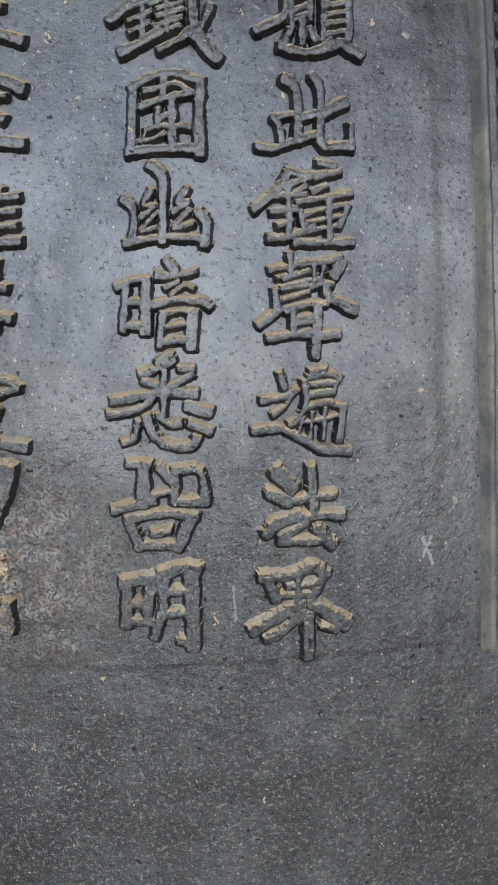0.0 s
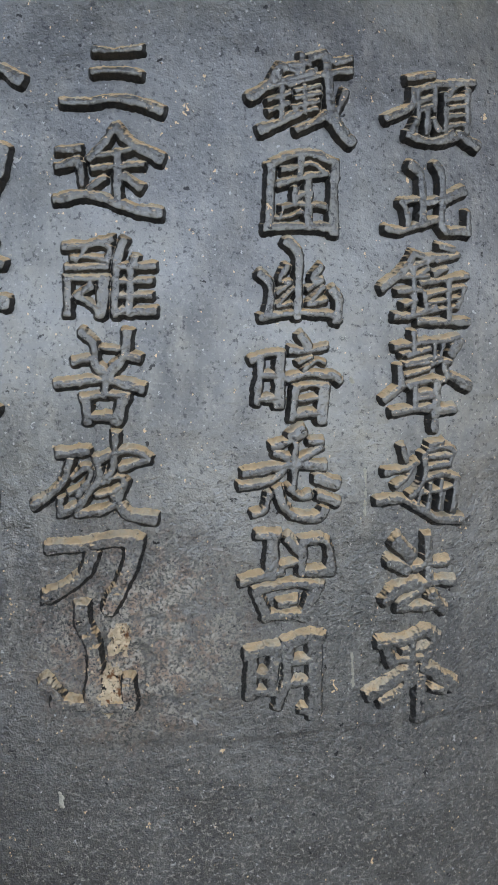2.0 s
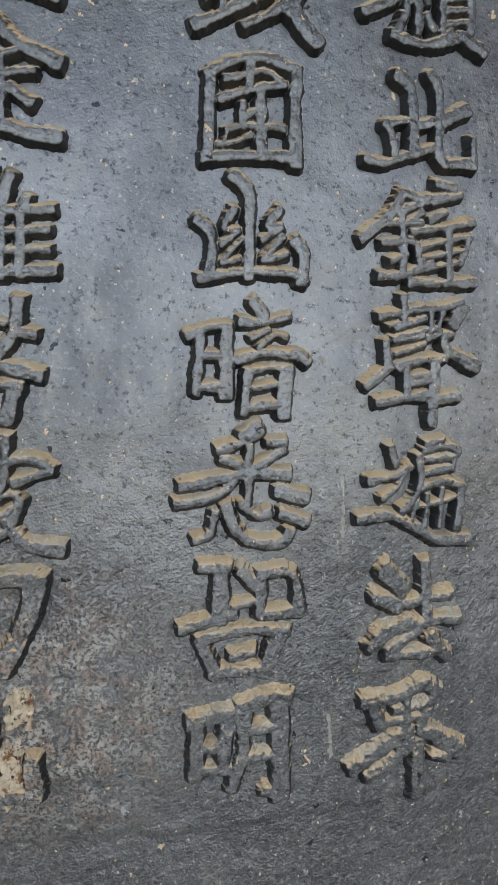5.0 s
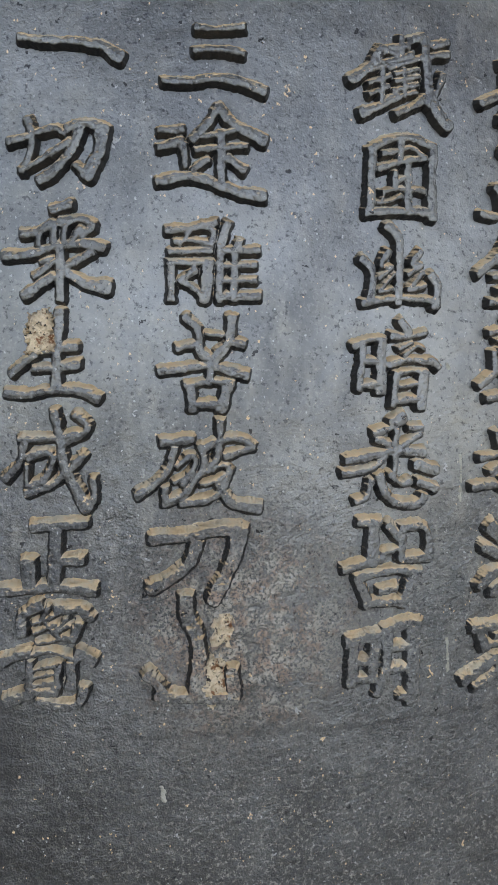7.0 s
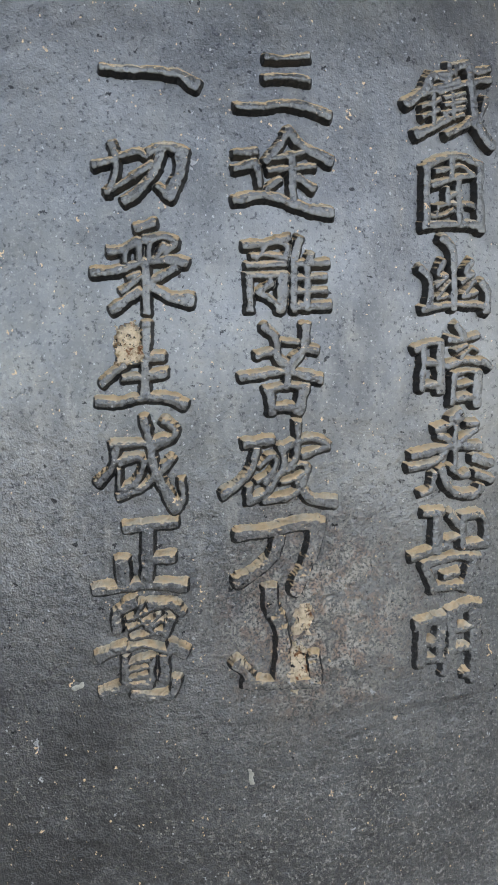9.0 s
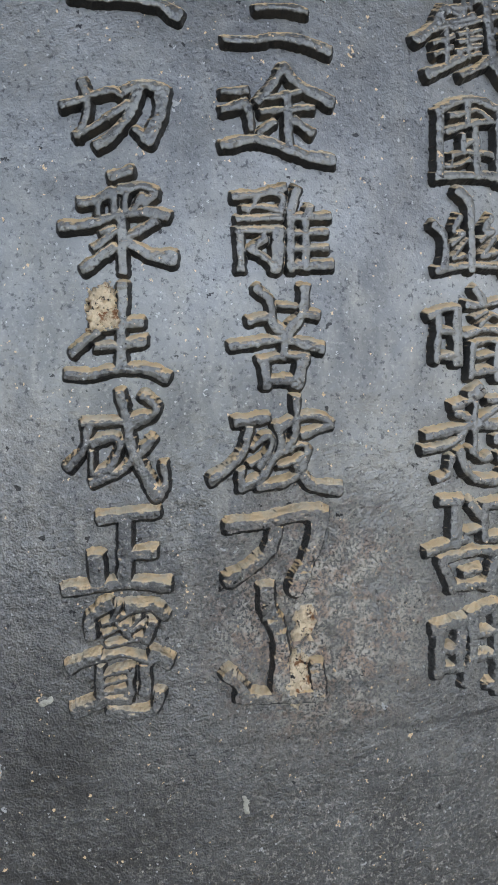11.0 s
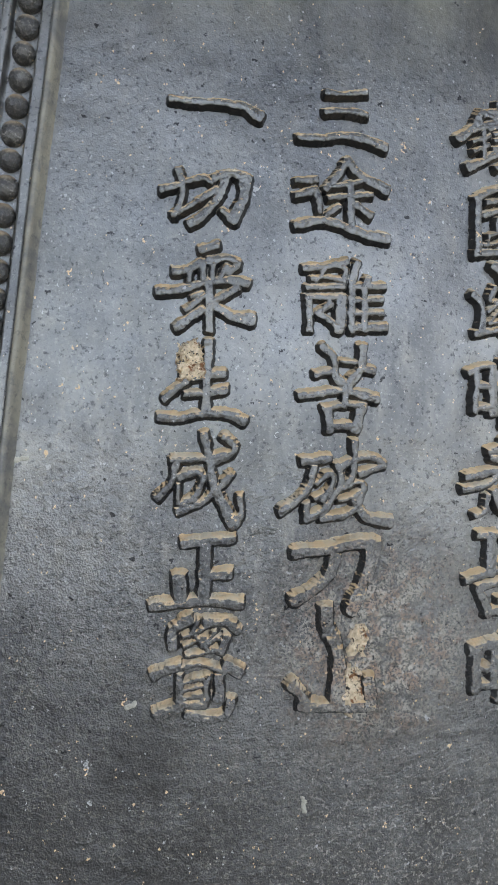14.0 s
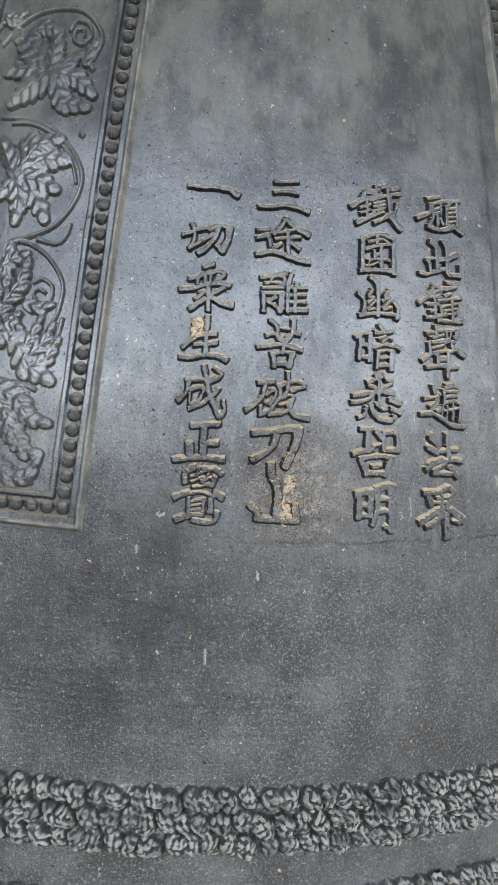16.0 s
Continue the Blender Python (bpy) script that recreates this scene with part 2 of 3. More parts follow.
def crusted():
    """Buff and rust-coloured core sand and corrosion in a flaw of the casting."""
    n = Nodes("casting_crust")
    base = n.mix(n.ramp(n.noise(160, 5, 0.75), 0.35, 0.65), (0.86, 0.68, 0.46), (0.64, 0.50, 0.34))
    base = n.mix(n.ramp(n.noise(110, 4, 0.7), 0.53, 0.63), base, RUST)
    base = n.mix(n.ramp(n.noise(260, 4, 0.7), 0.57, 0.64), base, (0.045, 0.040, 0.038))
    return n.finish(base, 0.9, 0.0, n.bump(n.noise(260, 5, 0.75), 0.9, 0.002), 0.2)


def stone(name, dark, light):
    n = Nodes(name)
    base = n.mix(n.ramp(n.noise(3, 5, 0.65), 0.3, 0.7), dark, light)
    base = n.mix(n.ramp(n.noise(120, 4, 0.7), 0.5, 0.75, 0, 0.5), base, light)
    return n.finish(base, 0.85, 0.0, n.bump(n.noise(60, 5, 0.7), 0.5, 0.004))


BODY = bronze("bronze_wall", 0.0)
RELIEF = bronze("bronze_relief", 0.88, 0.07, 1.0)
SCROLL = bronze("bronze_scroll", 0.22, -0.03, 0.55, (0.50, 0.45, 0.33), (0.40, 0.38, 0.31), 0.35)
EDGE = bronze("bronze_moulding", 0.30, -0.02, 0.7, flank_shade=0.8)
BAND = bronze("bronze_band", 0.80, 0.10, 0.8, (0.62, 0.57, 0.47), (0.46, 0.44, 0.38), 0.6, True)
BEADING = bronze("bronze_beading", 0.35, 0.02, 0.7, flank_shade=0.45)
CRUST = crusted()


def worn_edge():
    """Bronze rubbed and weathered to a pale greenish buff."""
    n = Nodes("worn_bronze_edge")
    base = n.mix(n.ramp(n.noise(26, 5, 0.7), 0.36, 0.62), (0.17, 0.165, 0.15), (0.34, 0.31, 0.235))
    base = n.mix(n.ramp(n.noise(180, 4, 0.7), 0.52, 0.7, 0, 0.6), base, (0.10, 0.10, 0.095))
    return n.finish(base, 0.6, 0.1, n.bump(n.noise(240, 5, 0.7), 0.5, 0.001))


WORN = worn_edge()
PAVING = stone("dark_paving", (0.028, 0.028, 0.027), (0.055, 0.052, 0.048))
PLASTER = stone("pale_plaster", (0.42, 0.41, 0.38), (0.55, 0.54, 0.50))
TIMBER = stone("dark_timber", (0.05, 0.035, 0.025), (0.10, 0.07, 0.045))


# ---- builders ----
def mesh_object(name, verts, faces, material, parent=None, label="", smooth=True):
    me = bpy.data.meshes.new(name)
    me.from_pydata(verts.tolist() if isinstance(verts, np.ndarray) else verts, [], faces.tolist() if isinstance(faces, np.ndarray) else faces)
    if smooth:
        me.polygons.foreach_set("use_smooth", [True] * len(me.polygons))
    me.materials.append(material)
    me.update()
    ob = new(name, me)
    ob.parent = parent
    return tagged(ob, label)


def grid_faces(nv, nu, keep=None):
    i, j = np.meshgrid(np.arange(nv - 1), np.arange(nu - 1), indexing="ij")
    a = (i * nu + j)
    quads = np.stack([a, a + 1, a + nu + 1, a + nu], -1)
    return quads[keep] if keep is not None else quads.reshape(-1, 4)


def trimmed(points, quads):
    """Only the points that the faces use."""
    used, back = np.unique(quads, return_inverse=True)
    return points.reshape(-1, 3)[used], back.reshape(quads.shape)


def relief(name, th, h, d, material, parent, label="", floor=0.0):
    """A skin over the wall raised by d at th x h; only where it stands above floor."""
    keep = None
    if floor is not None:
        up = d > floor
        keep = up[:-1, :-1] | up[1:, :-1] | up[:-1, 1:] | up[1:, 1:]
    quads = grid_faces(*d.shape, keep)
    pts = bell_points(th, h, d + uneven_wall(th, h))
    pts, quads = trimmed(pts, quads)
    return mesh_object(name, pts, quads, material, parent, label)


def brush(text):
    """Brush strokes 'w0,w1: x,y x,y ...; ...' in units of UNIT, as short pieces x0 y0 x1 y1 w0 w1."""
    pieces = []
    for stroke in text.split(";"):
        width, path = stroke.split(":")
        w0, w1 = (float(v) for v in width.split(","))
        w0, w1 = w0 - 1.0, w1 - 1.0
        pts = np.array([[float(v) for v in p.split(",")] for p in path.split()])
        if len(pts) > 2:  # round the corners
            ext = np.vstack([2 * pts[0] - pts[1], pts, 2 * pts[-1] - pts[-2]])
            out = []
            for k in range(1, len(ext) - 2):
                a, b, c, e = ext[k - 1:k + 3]
                for t in (0, 0.25, 0.5, 0.75):
                    out.append(0.5 * (2 * b + (c - a) * t + (2 * a - 5 * b + 4 * c - e) * t * t + (3 * b - a - 3 * c + e) * t ** 3))
            pts = np.array(out + [pts[-1]])
        along = np.concatenate([[0], np.cumsum(np.linalg.norm(np.diff(pts, axis=0), axis=1))])
        ws = w0 + (w1 - w0) * along / max(along[-1], 1e-6)
        ws = ws * (1 + 0.10 * np.cos(2 * math.pi * along / max(along[-1], 1e-6)))  # the brush presses at both ends
        for k in range(len(pts) - 1):
            pieces.append((*pts[k], *pts[k + 1], ws[k], ws[k + 1], float(k == 0) / UNIT, float(k == len(pts) - 2) / UNIT))
    return np.array(pieces) * UNIT


def from_strokes(pieces, u, v):
    """Signed distance to the strokes' edges at u, v, and the half width of the nearest stroke. Ends are blunt, as a brush leaves them."""
    best = np.full(u.shape, 1.0)
    half = np.full(u.shape, 0.003)
    for x0, y0, x1, y1, w0, w1, first, last in pieces:
        dx, dy = x1 - x0, y1 - y0
        size = math.hypot(dx, dy) + 1e-9
        dx, dy = dx / size, dy / size
        along, across = (u - x0) * dx + (v - y0) * dy, (v - y0) * dx - (u - x0) * dy
        t = np.clip(along / size, 0, 1)
        w = 0.5 * (w0 + (w1 - w0) * t)
        over = np.where(along < 0, -along, np.maximum(along - size, 0))
        dist = np.hypot(over, across) - w
        blunt = ((over * 1.15) ** 3 + np.abs(across) ** 3) ** (1 / 3) - w
        if first > 0.5:
            dist = np.where(along < 0, blunt, dist)
        if last > 0.5:
            dist = np.where(along > size, blunt, dist)
        nearer = dist < best
        best, half = np.where(nearer, dist, best), np.where(nearer, w, half)
    return best, half


def raised(sd, half, height, side, u, v, seed, wear):
    """Height over the wall of a cast stroke: flat crown, steep rough sides, worn corners."""
    sd = sd + (fbm(u * 170, v * 170, seed) - 0.5) * 0.0016 * (1 + wear) + (fbm(u * 620, v * 620, seed + 5, 2) - 0.5) * 0.0008
    slope_v = np.gradient(sd, axis=0)
    slope_v = np.clip(slope_v / (np.abs(slope_v).max() * 0.8 + 1e-9), -1, 1)
    side = (side + 0.0007) * (1.0 + 0.6 * np.maximum(slope_v, 0))  # a gentle draft above, a steep one below
    t = np.clip((side - sd) / (side + 0.0003), 0, 1)
    up = ease(t) * 0.45 + t * 0.55
    crown = 0.0006 * np.clip(-sd / (half + 1e-5), 0, 1)
    top = 1.12 * height * (1 - 0.28 * wear * fbm(u * 120, v * 120, seed + 9))
    return up * top + crown + (fbm(u * 420, v * 420, seed + 11) - 0.5) * 0.0010 * up


bell = tagged(new("bell"), "huge dark bronze temple bell with raised verse and ornament", "bell")
bell.location = (0, 0, 0)

# ---- the setting ----
ground = tagged(mesh_object("ground", [(-300, -300, 0), (300, -300, 0), (300, 300, 0), (-300, 300, 0)], [(0, 1, 2, 3)], PAVING, smooth=False),
                "grey stone paving under the bell pavilion", "ground", kind="structure")


def slab(name, x0, x1, y0, y1, z0, z1, material):
    bm = bmesh.new()
    bmesh.ops.create_cube(bm, size=1)
    bmesh.ops.transform(bm, matrix=Matrix.Translation(((x0 + x1) / 2, (y0 + y1) / 2, (z0 + z1) / 2)) @ Matrix.Diagonal((x1 - x0, y1 - y0, z1 - z0, 1)), verts=bm.verts)
    bmesh.ops.bevel(bm, geom=bm.edges[:], offset=0.02, segments=2, affect="EDGES")
    me = bpy.data.meshes.new(name)
    bm.to_mesh(me)
    bm.free()
    me.materials.append(material)
    return new(name, me)


tagged(slab("ceiling", -OPEN_L - 0.4, OPEN + 0.4, EAVE, 4.2, CEIL, CEIL + 0.3, PLASTER), "pale plastered ceiling of the pavilion", "ceiling", kind="structure")
tagged(slab("plinth", -1.5, 1.5, -1.28, 1.5, -0.1, 0.52, PAVING), "plain grey stone plinth under the bell", "plinth", kind="structure")

# unseen walls added to narrow the sky that lights the bell
for side in (-1, 1):
    x0, x1 = (-OPEN_L - 0.25, -OPEN_L) if side < 0 else (OPEN, OPEN + 0.25)
    tagged(slab("added_wall_side", x0, x1, EAVE + 1.4, 4.2, -0.1, CEIL - 0.004, TIMBER), "unseen dark timber side wall added to hold back skylight", "wall", kind="structure")
tagged(slab("added_wall_back", -OPEN_L, OPEN, 3.9, 4.2, -0.1, CEIL - 0.004, TIMBER), "unseen dark timber back wall added to close the setting", "wall", kind="structure")

# ---- the bell's wall, from lip to crown ----
near_th = np.concatenate([np.arange(-0.50, -0.21, 0.0035), np.arange(-0.21, 0.36, 0.0015), np.arange(0.3601, 0.62, 0.0035)])
far_th = np.linspace(0.62, 2 * math.pi - 0.50, 150)
TH = np.concatenate([near_th, far_th])
HS = np.concatenate([np.linspace(-0.718, -0.46, 12), np.arange(-0.455, -0.26, 0.004), np.arange(-0.26, 0.46, 0.0016), np.arange(0.4605, 0.70, 0.004), np.linspace(0.70, 0.9, 8)])
th, h = np.meshgrid(TH, HS)
d = uneven_wall(th, h)
swell = 0.016 * ease((-0.60 - h) / 0.10)
d = d + swell
pts = bell_points(th, h, d)
nv, nu = th.shape
quads = grid_faces(nv, nu)
seam = np.array([[i * nu + nu - 1, i * nu, (i + 1) * nu, (i + 1) * nu + nu - 1] for i in range(nv - 1)])
verts = pts.reshape(-1, 3)
dome, dome_faces = [], []
last = (nv - 1) * nu
for k in range(1, 9):  # the rounded crown
    a = k / 8 * math.pi / 2
    ring = pts[-1].copy()
    ring[:, :2] *= math.cos(a) * 0.999 + 0.001
    ring[:, 2] += 0.35 * math.sin(a)
    dome.append(ring)
    for j in range(nu):
        b = last + (k - 1) * nu
        dome_faces.append((b + j, b + (j + 1) % nu, b + nu + (j + 1) % nu, b + nu + j))
inner = pts[0].copy()
inner[:, :2] *= 0.90
dome.append(inner)
base = last + 9 * nu
lip = [(j, base + j, base + (j + 1) % nu, (j + 1) % nu) for j in range(nu)]
mesh_object("bell_wall", np.vstack([verts] + dome), quads.tolist() + seam.tolist() + dome_faces + lip, BODY, bell, "dark grey patinated bronze wall with dust specks")


# ---- the knobbled bands round the foot of the bell ----
def knobs(x, y, rows, seed, size, shift=0.5):
    """Round lumps of uneven size, one to each cell of x and y, the rows set off by shift: 0 between them to about 1 on top."""
    best = np.zeros_like(x)
    for dy in (-1, 0, 1):
        for dx in (-1, 0, 1):
            cy = np.floor(y) + dy
            cx = np.floor(x + shift * (cy % 2)) + dx
            px = cx - shift * (cy % 2) + 0.3 + 0.4 * hash2(cx, cy, seed)
            py = cy + 0.35 + 0.3 * hash2(cx, cy, seed + 1)
            grow = 0.6 + 0.5 * hash2(cx, cy, seed + 2)
            tilt = 0.25 + (hash2(cx, cy, seed + 3) - 0.5) * 0.5
            rr = np.hypot(x - px + tilt * (y - py), y - py) / (size * (0.7 + 0.35 * grow))
            best = np.maximum(best, np.where((cy >= 0) & (cy < rows), grow * np.sqrt(np.clip(1 - rr * rr, 0, 1)), 0))
    return best


def knob_band(top, low, rows, seed):
    sector = np.arange(-0.48, 0.58, 0.0013)
    rest = np.linspace(0.58, 2 * math.pi - 0.48, 500)
    ths, hs = np.concatenate([sector, rest, sector[:1] + 2 * math.pi]), np.arange(low - 0.004, top + 0.0041, 0.0013)
    th, h = np.meshgrid(ths, hs)
    pitch = (top - low) / rows
    warp = (fbm(th * 40, h * 60, seed + 5) - 0.5) * 0.010
    x, y = (th * 1.13 + warp) / 0.0215, (h - low + warp * 0.5) / pitch
    body = 0.0030 * ease((h - low + 0.004) / 0.006) * ease((top + 0.002 - h) / 0.006)
    tuft = knobs(x, y, rows, seed, 0.56, 0.35)
    curl = knobs((th * 1.13 + 1.6 * warp) / 0.0082, (h - low + warp) / (pitch / 2.4), 2.4 * rows, seed + 20, 0.54)
    rough = (fbm(th * 260, h * 230, seed + 7) - 0.5) * 0.0055
    d = body + 0.0125 * tuft + 0.0085 * curl * (0.15 + 0.95 * tuft) + rough * ease(body / 0.003) - 0.0008
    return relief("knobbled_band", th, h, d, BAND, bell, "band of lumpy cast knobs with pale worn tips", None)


knob_band(-0.298, -0.372, 3, 31)
knob_band(-0.420, -0.494, 3, 57)


# ---- ornament panels framed by beads ----
def bead_mesh():
    bm = bmesh.new()
    bmesh.ops.create_uvsphere(bm, u_segments=14, v_segments=9, radius=0.0083)
    for v in bm.verts:
        v.co.z = max(v.co.z, -0.002) * 1.05
    me = bpy.data.meshes.new("bead")
    bm.to_mesh(me)
    bm.free()
    me.polygons.foreach_set("use_smooth", [True] * len(me.polygons))
    me.materials.append(BEADING)
    return me


BEAD = bead_mesh()
ORNAMENT = (
    "20,20: -219,814 -154,894 -47,957 107,974 210,941 284,853 263,763; 17,14: 121,878 145,919 206,905 231,856 197,815 146,834 149,874 185,880 195,855; 18,18: -136,494 4,486 140,441 253,339 294,242 260,126 176,40 15,-18; 13,13: -76,468 29,466 150,413 233,324 269,238; "
    "17,14: 15,-18 96,-17 198,-67 275,-161 276,-259 255,-326; 14,12: 154,-169 189,-154 234,-181 232,-234 185,-246 157,-213 181,-194 206,-205; 16,14: 295,-303 289,-356 278,-400; 23,23: 258,437 266,433; "
    "24,24: 256,719 262,712; 17,12: 141,-1 226,-13 262,20 274,66; 32,32: 58,699 76,689; 33,33: 63,-339 68,-345; "
    "16,16: 70,-552 161,-561 220,-577"
)


LEAVES = (
    "123,84: 62,703 -41,782 -149,853; 83,66: 54,694 -50,702 -162,687; 108,76: 63,674 -17,619 -102,555; 89,63: 84,675 153,556 265,546; "
    "85,58: 92,684 194,668 286,599; 72,50: 68,713 77,795 45,883; 70,49: 113,709 166,748 200,773; 101,76: 20,258 108,318 210,322; "
    "92,66: 13,267 74,368 171,405; 88,62: 1,276 11,365 42,423; 85,60: 28,244 110,230 187,201; 89,65: 25,235 102,165 155,81; "
    "85,60: 7,225 27,147 23,65; 78,52: -17,266 -63,340 -101,391; 77,51: -11,238 -47,190 -111,155; 68,39: -3,-127 56,-87 108,-57; "
    "81,53: 38,-275 93,-187 113,-88; 51,33: 141,-259 202,-271 248,-250; 47,38: 70,-330 111,-296; 47,38: 77,-343 129,-351; "
    "47,38: 70,-356 109,-401; 47,38: 57,-357 54,-423; 48,38: 55,-322 29,-280; 119,64: 128,-404 186,-494 280,-541; "
    "60,37: 181,-460 235,-403 264,-327; 59,36: 204,-492 259,-453 293,-381; 51,32: 159,-432 190,-368 211,-301; 91,50: 52,-580 160,-617 222,-692 296,-701; "
    "91,55: 68,-682 157,-745 218,-815 273,-818; 68,41: 93,-850 176,-917 246,-905 275,-834; 60,41: 80,-612 136,-692 156,-775; 64,47: -249,938 -184,921 -130,955; "
    "73,56: -59,857 -10,882 78,858; 59,38: 232,738 244,787 266,837; 48,34: 29,-44 30,-178 84,-219"
)


def lobed(d, u, v, text):
    """Raises acanthus blades on the field d: 'w0,w1: path' from stalk to tip, with lobed edges and ribs."""
    for number, stroke in enumerate(text.split(";")):
        width, path = stroke.split(":")
        w0, w1 = (0.5 * UNIT * float(w) for w in width.split(","))
        pts = np.array([[float(a) for a in p.split(",")] for p in path.split()]) * UNIT
        if len(pts) == 2:
            bend = np.array([pts[0][1] - pts[1][1], pts[1][0] - pts[0][0]]) * 0.10
            pts = np.array([pts[0], pts.mean(0) + bend * (1 if number % 2 else -1), pts[1]])
        steps = np.linspace(0, 1, 15)[:, None]
        knots = np.linspace(0, 1, len(pts))
        line = np.concatenate([np.interp(steps, knots, pts[:, k]) for k in (0, 1)], 1)
        seg = np.linalg.norm(np.diff(line, axis=0), axis=1)
        along = np.concatenate([[0], np.cumsum(seg)])
        total, wide = along[-1], max(w0, w1)
        near_box = (u > line[:, 0].min() - 2.6 * wide) & (u < line[:, 0].max() + 2.6 * wide) & (v > line[:, 1].min() - 2.6 * wide) & (v < line[:, 1].max() + 2.6 * wide)
        rr, cc = np.where(near_box)
        if len(rr) == 0:
            continue
        x, y = u[rr, cc], v[rr, cc]
        best, s, across = np.full(x.shape, 1.0), np.zeros(x.shape), np.zeros(x.shape)
        for k in range(len(seg)):
            dx, dy = (line[k + 1] - line[k]) / seg[k]
            t = np.clip((x - line[k][0]) * dx + (y - line[k][1]) * dy, 0, seg[k])
            dist = np.hypot(x - line[k][0] - t * dx, y - line[k][1] - t * dy)
            side = (y - line[k][1]) * dx - (x - line[k][0]) * dy
            closer = dist < best
            best, s, across = np.where(closer, dist, best), np.where(closer, (along[k] + t) / total, s), np.where(closer, np.sign(side) * dist, across)
        lobes = max(2, round(total / 0.015))
        w = (w0 + (w1 - w0) * s) * (0.55 + 0.75 * np.sin(math.pi * np.clip(0.12 + 0.80 * s, 0, 1))) / 1.15
        swept = lobes * s - 0.7 * best / wide
        w = w * 1.3 * (0.74 + 0.30 * np.abs(np.sin(math.pi * swept)) ** 0.6)
        q = np.clip(1 - best / np.maximum(w, 1e-5), 0, 1)
        rib = 0.5 + 0.5 * np.cos(2 * math.pi * swept + math.pi)
        high = 0.0088 * np.clip(q * 5, 0, 1) ** 0.6 * (0.62 + 0.15 * rib + 0.35 * q) * (0.85 + 0.3 * ((number * 37) % 11) / 11)
        high = high - 0.0012 * np.exp(-(best / 0.0010) ** 2) * (s < 0.85) - 0.0008
        d[rr, cc] = np.maximum(d[rr, cc], np.where(q > 0, high, -0.0008))


def ornament_panel(th0, mirror):
    """A panel from th0 over PANEL of the round: moulded frame, row of beads, scrolled leaves."""
    width, bottom, top = PANEL * R0, -0.0260, 0.72
    mid = th0 + PANEL / 2
    us, vs = np.arange(0, width + 0.0005, 0.0013), np.arange(bottom, top, 0.0026)
    vs = np.concatenate([np.arange(bottom, bottom + 0.05, 0.0013), np.arange(bottom + 0.05, top + 0.001, 0.006)])
    u, h = np.meshgrid(us, vs)
    lean = 0.0 if mirror else 0.017
    th = th0 + u / R0 + lean * np.maximum(h, 0)
    scale = radius(h) / R0
    rim = np.minimum(np.minimum(u, width - u) * scale, np.minimum(h - bottom, top - h) * 1.02)
    rim = rim + (fbm(u * 90, h * 90, 41) - 0.5) * 0.0008
    d = 0.0086 * ease(rim / 0.004) - 0.0024 * ease((rim - 0.006) / 0.002)
    d = d - 0.0052 * ease((rim - 0.0150) / 0.0015) + 0.0062 * ease((rim - 0.0340) / 0.0015) - 0.0068 * ease((rim - 0.0405) / 0.002)
    d = d + (fbm(u * 150, h * 150, 43) - 0.5) * 0.0006 - 0.0006 * (rim < 0.0008)
    panel = relief("ornament_panel", th, h, d, EDGE, bell, "raised panel frame with stepped worn moulding", None)
    # the worn pale edge all round the frame
    strip_d = np.where(rim < 0.0075, d + 0.0004, -0.004)
    relief("worn_edge", th, h, strip_d, WORN, panel, "pale worn outer edge of the frame", -0.001)
    beads = []
    n = int((top - bottom - 0.05) / 0.0172)
    for k in range(n + 1):
        hh = bottom + 0.0245 + (top - bottom - 0.049) * k / n
        off = 0.0245 / radius(hh)
        beads += [(th0 + off, hh), (th0 + PANEL - off, hh)]
    m = int((width - 0.049) / 0.0178)
    for k in range(1, m):
        for hh in (bottom + 0.0245, top - 0.0245):
            beads.append((th0 + (0.0245 + (width - 0.049) * k / m) / R0, hh))
    for t, hh in beads:
        ob = new("bead", BEAD)
        ob.parent = panel
        t += lean * max(hh, 0)
        p = bell_points(np.array(t), np.array(hh), 0.0016 + uneven_wall(np.array(t), np.array(hh)))
        grow = random.uniform(0.93, 1.05)
        ob.matrix_basis = Matrix.Translation(p) @ pose(0, 0, 0, 90 - 12.3, 0, math.degrees(t)) @ pose(0, 0, 0, 0, 0, random.uniform(0, 360)) @ Matrix.Diagonal((grow, grow, random.uniform(0.85, 1.05), 1))
    # leaves and stems, the far half the near half's reflection
    us, vs = np.arange(-width / 2 + 0.042, width / 2 - 0.042, 0.0011), np.arange(bottom + 0.042, 0.675, 0.0011)
    u, h = np.meshgrid(us, vs)
    uu = -u if mirror else u
    uu = np.where(uu > -0.074, uu, -uu)
    d = np.full(u.shape, -0.0008)
    stems = brush(ORNAMENT)
    for lo in range(0, len(vs), 60):  # only the strokes at hand
        rows = slice(lo, lo + 60)
        y0, y1 = vs[lo] - 0.30, vs[min(lo + 60, len(vs)) - 1] - 0.30
        part = [p for p in stems if max(p[1], p[3]) > y0 - 0.02 and min(p[1], p[3]) < y1 + 0.02]
        near, half = from_strokes(part, uu[rows], h[rows] - 0.30)
        d[rows] = np.maximum(d[rows], 0.0062 * np.sqrt(np.clip((0.0012 - near) / (0.0012 + half), 0, 1)) - 0.0008)
    lobed(d, uu, h - 0.30, LEAVES)
    d = d + (fbm(uu * 260, h * 260, 65) - 0.5) * 0.0006 * (d > 0)
    return relief("leaf_scroll", mid + u / R0, h, d, SCROLL, panel, "raised acanthus leaves and scrolling stems", 0.0)


ornament_panel(FIELD_L - PANEL, False)
ornament_panel(FIELD_R, True)


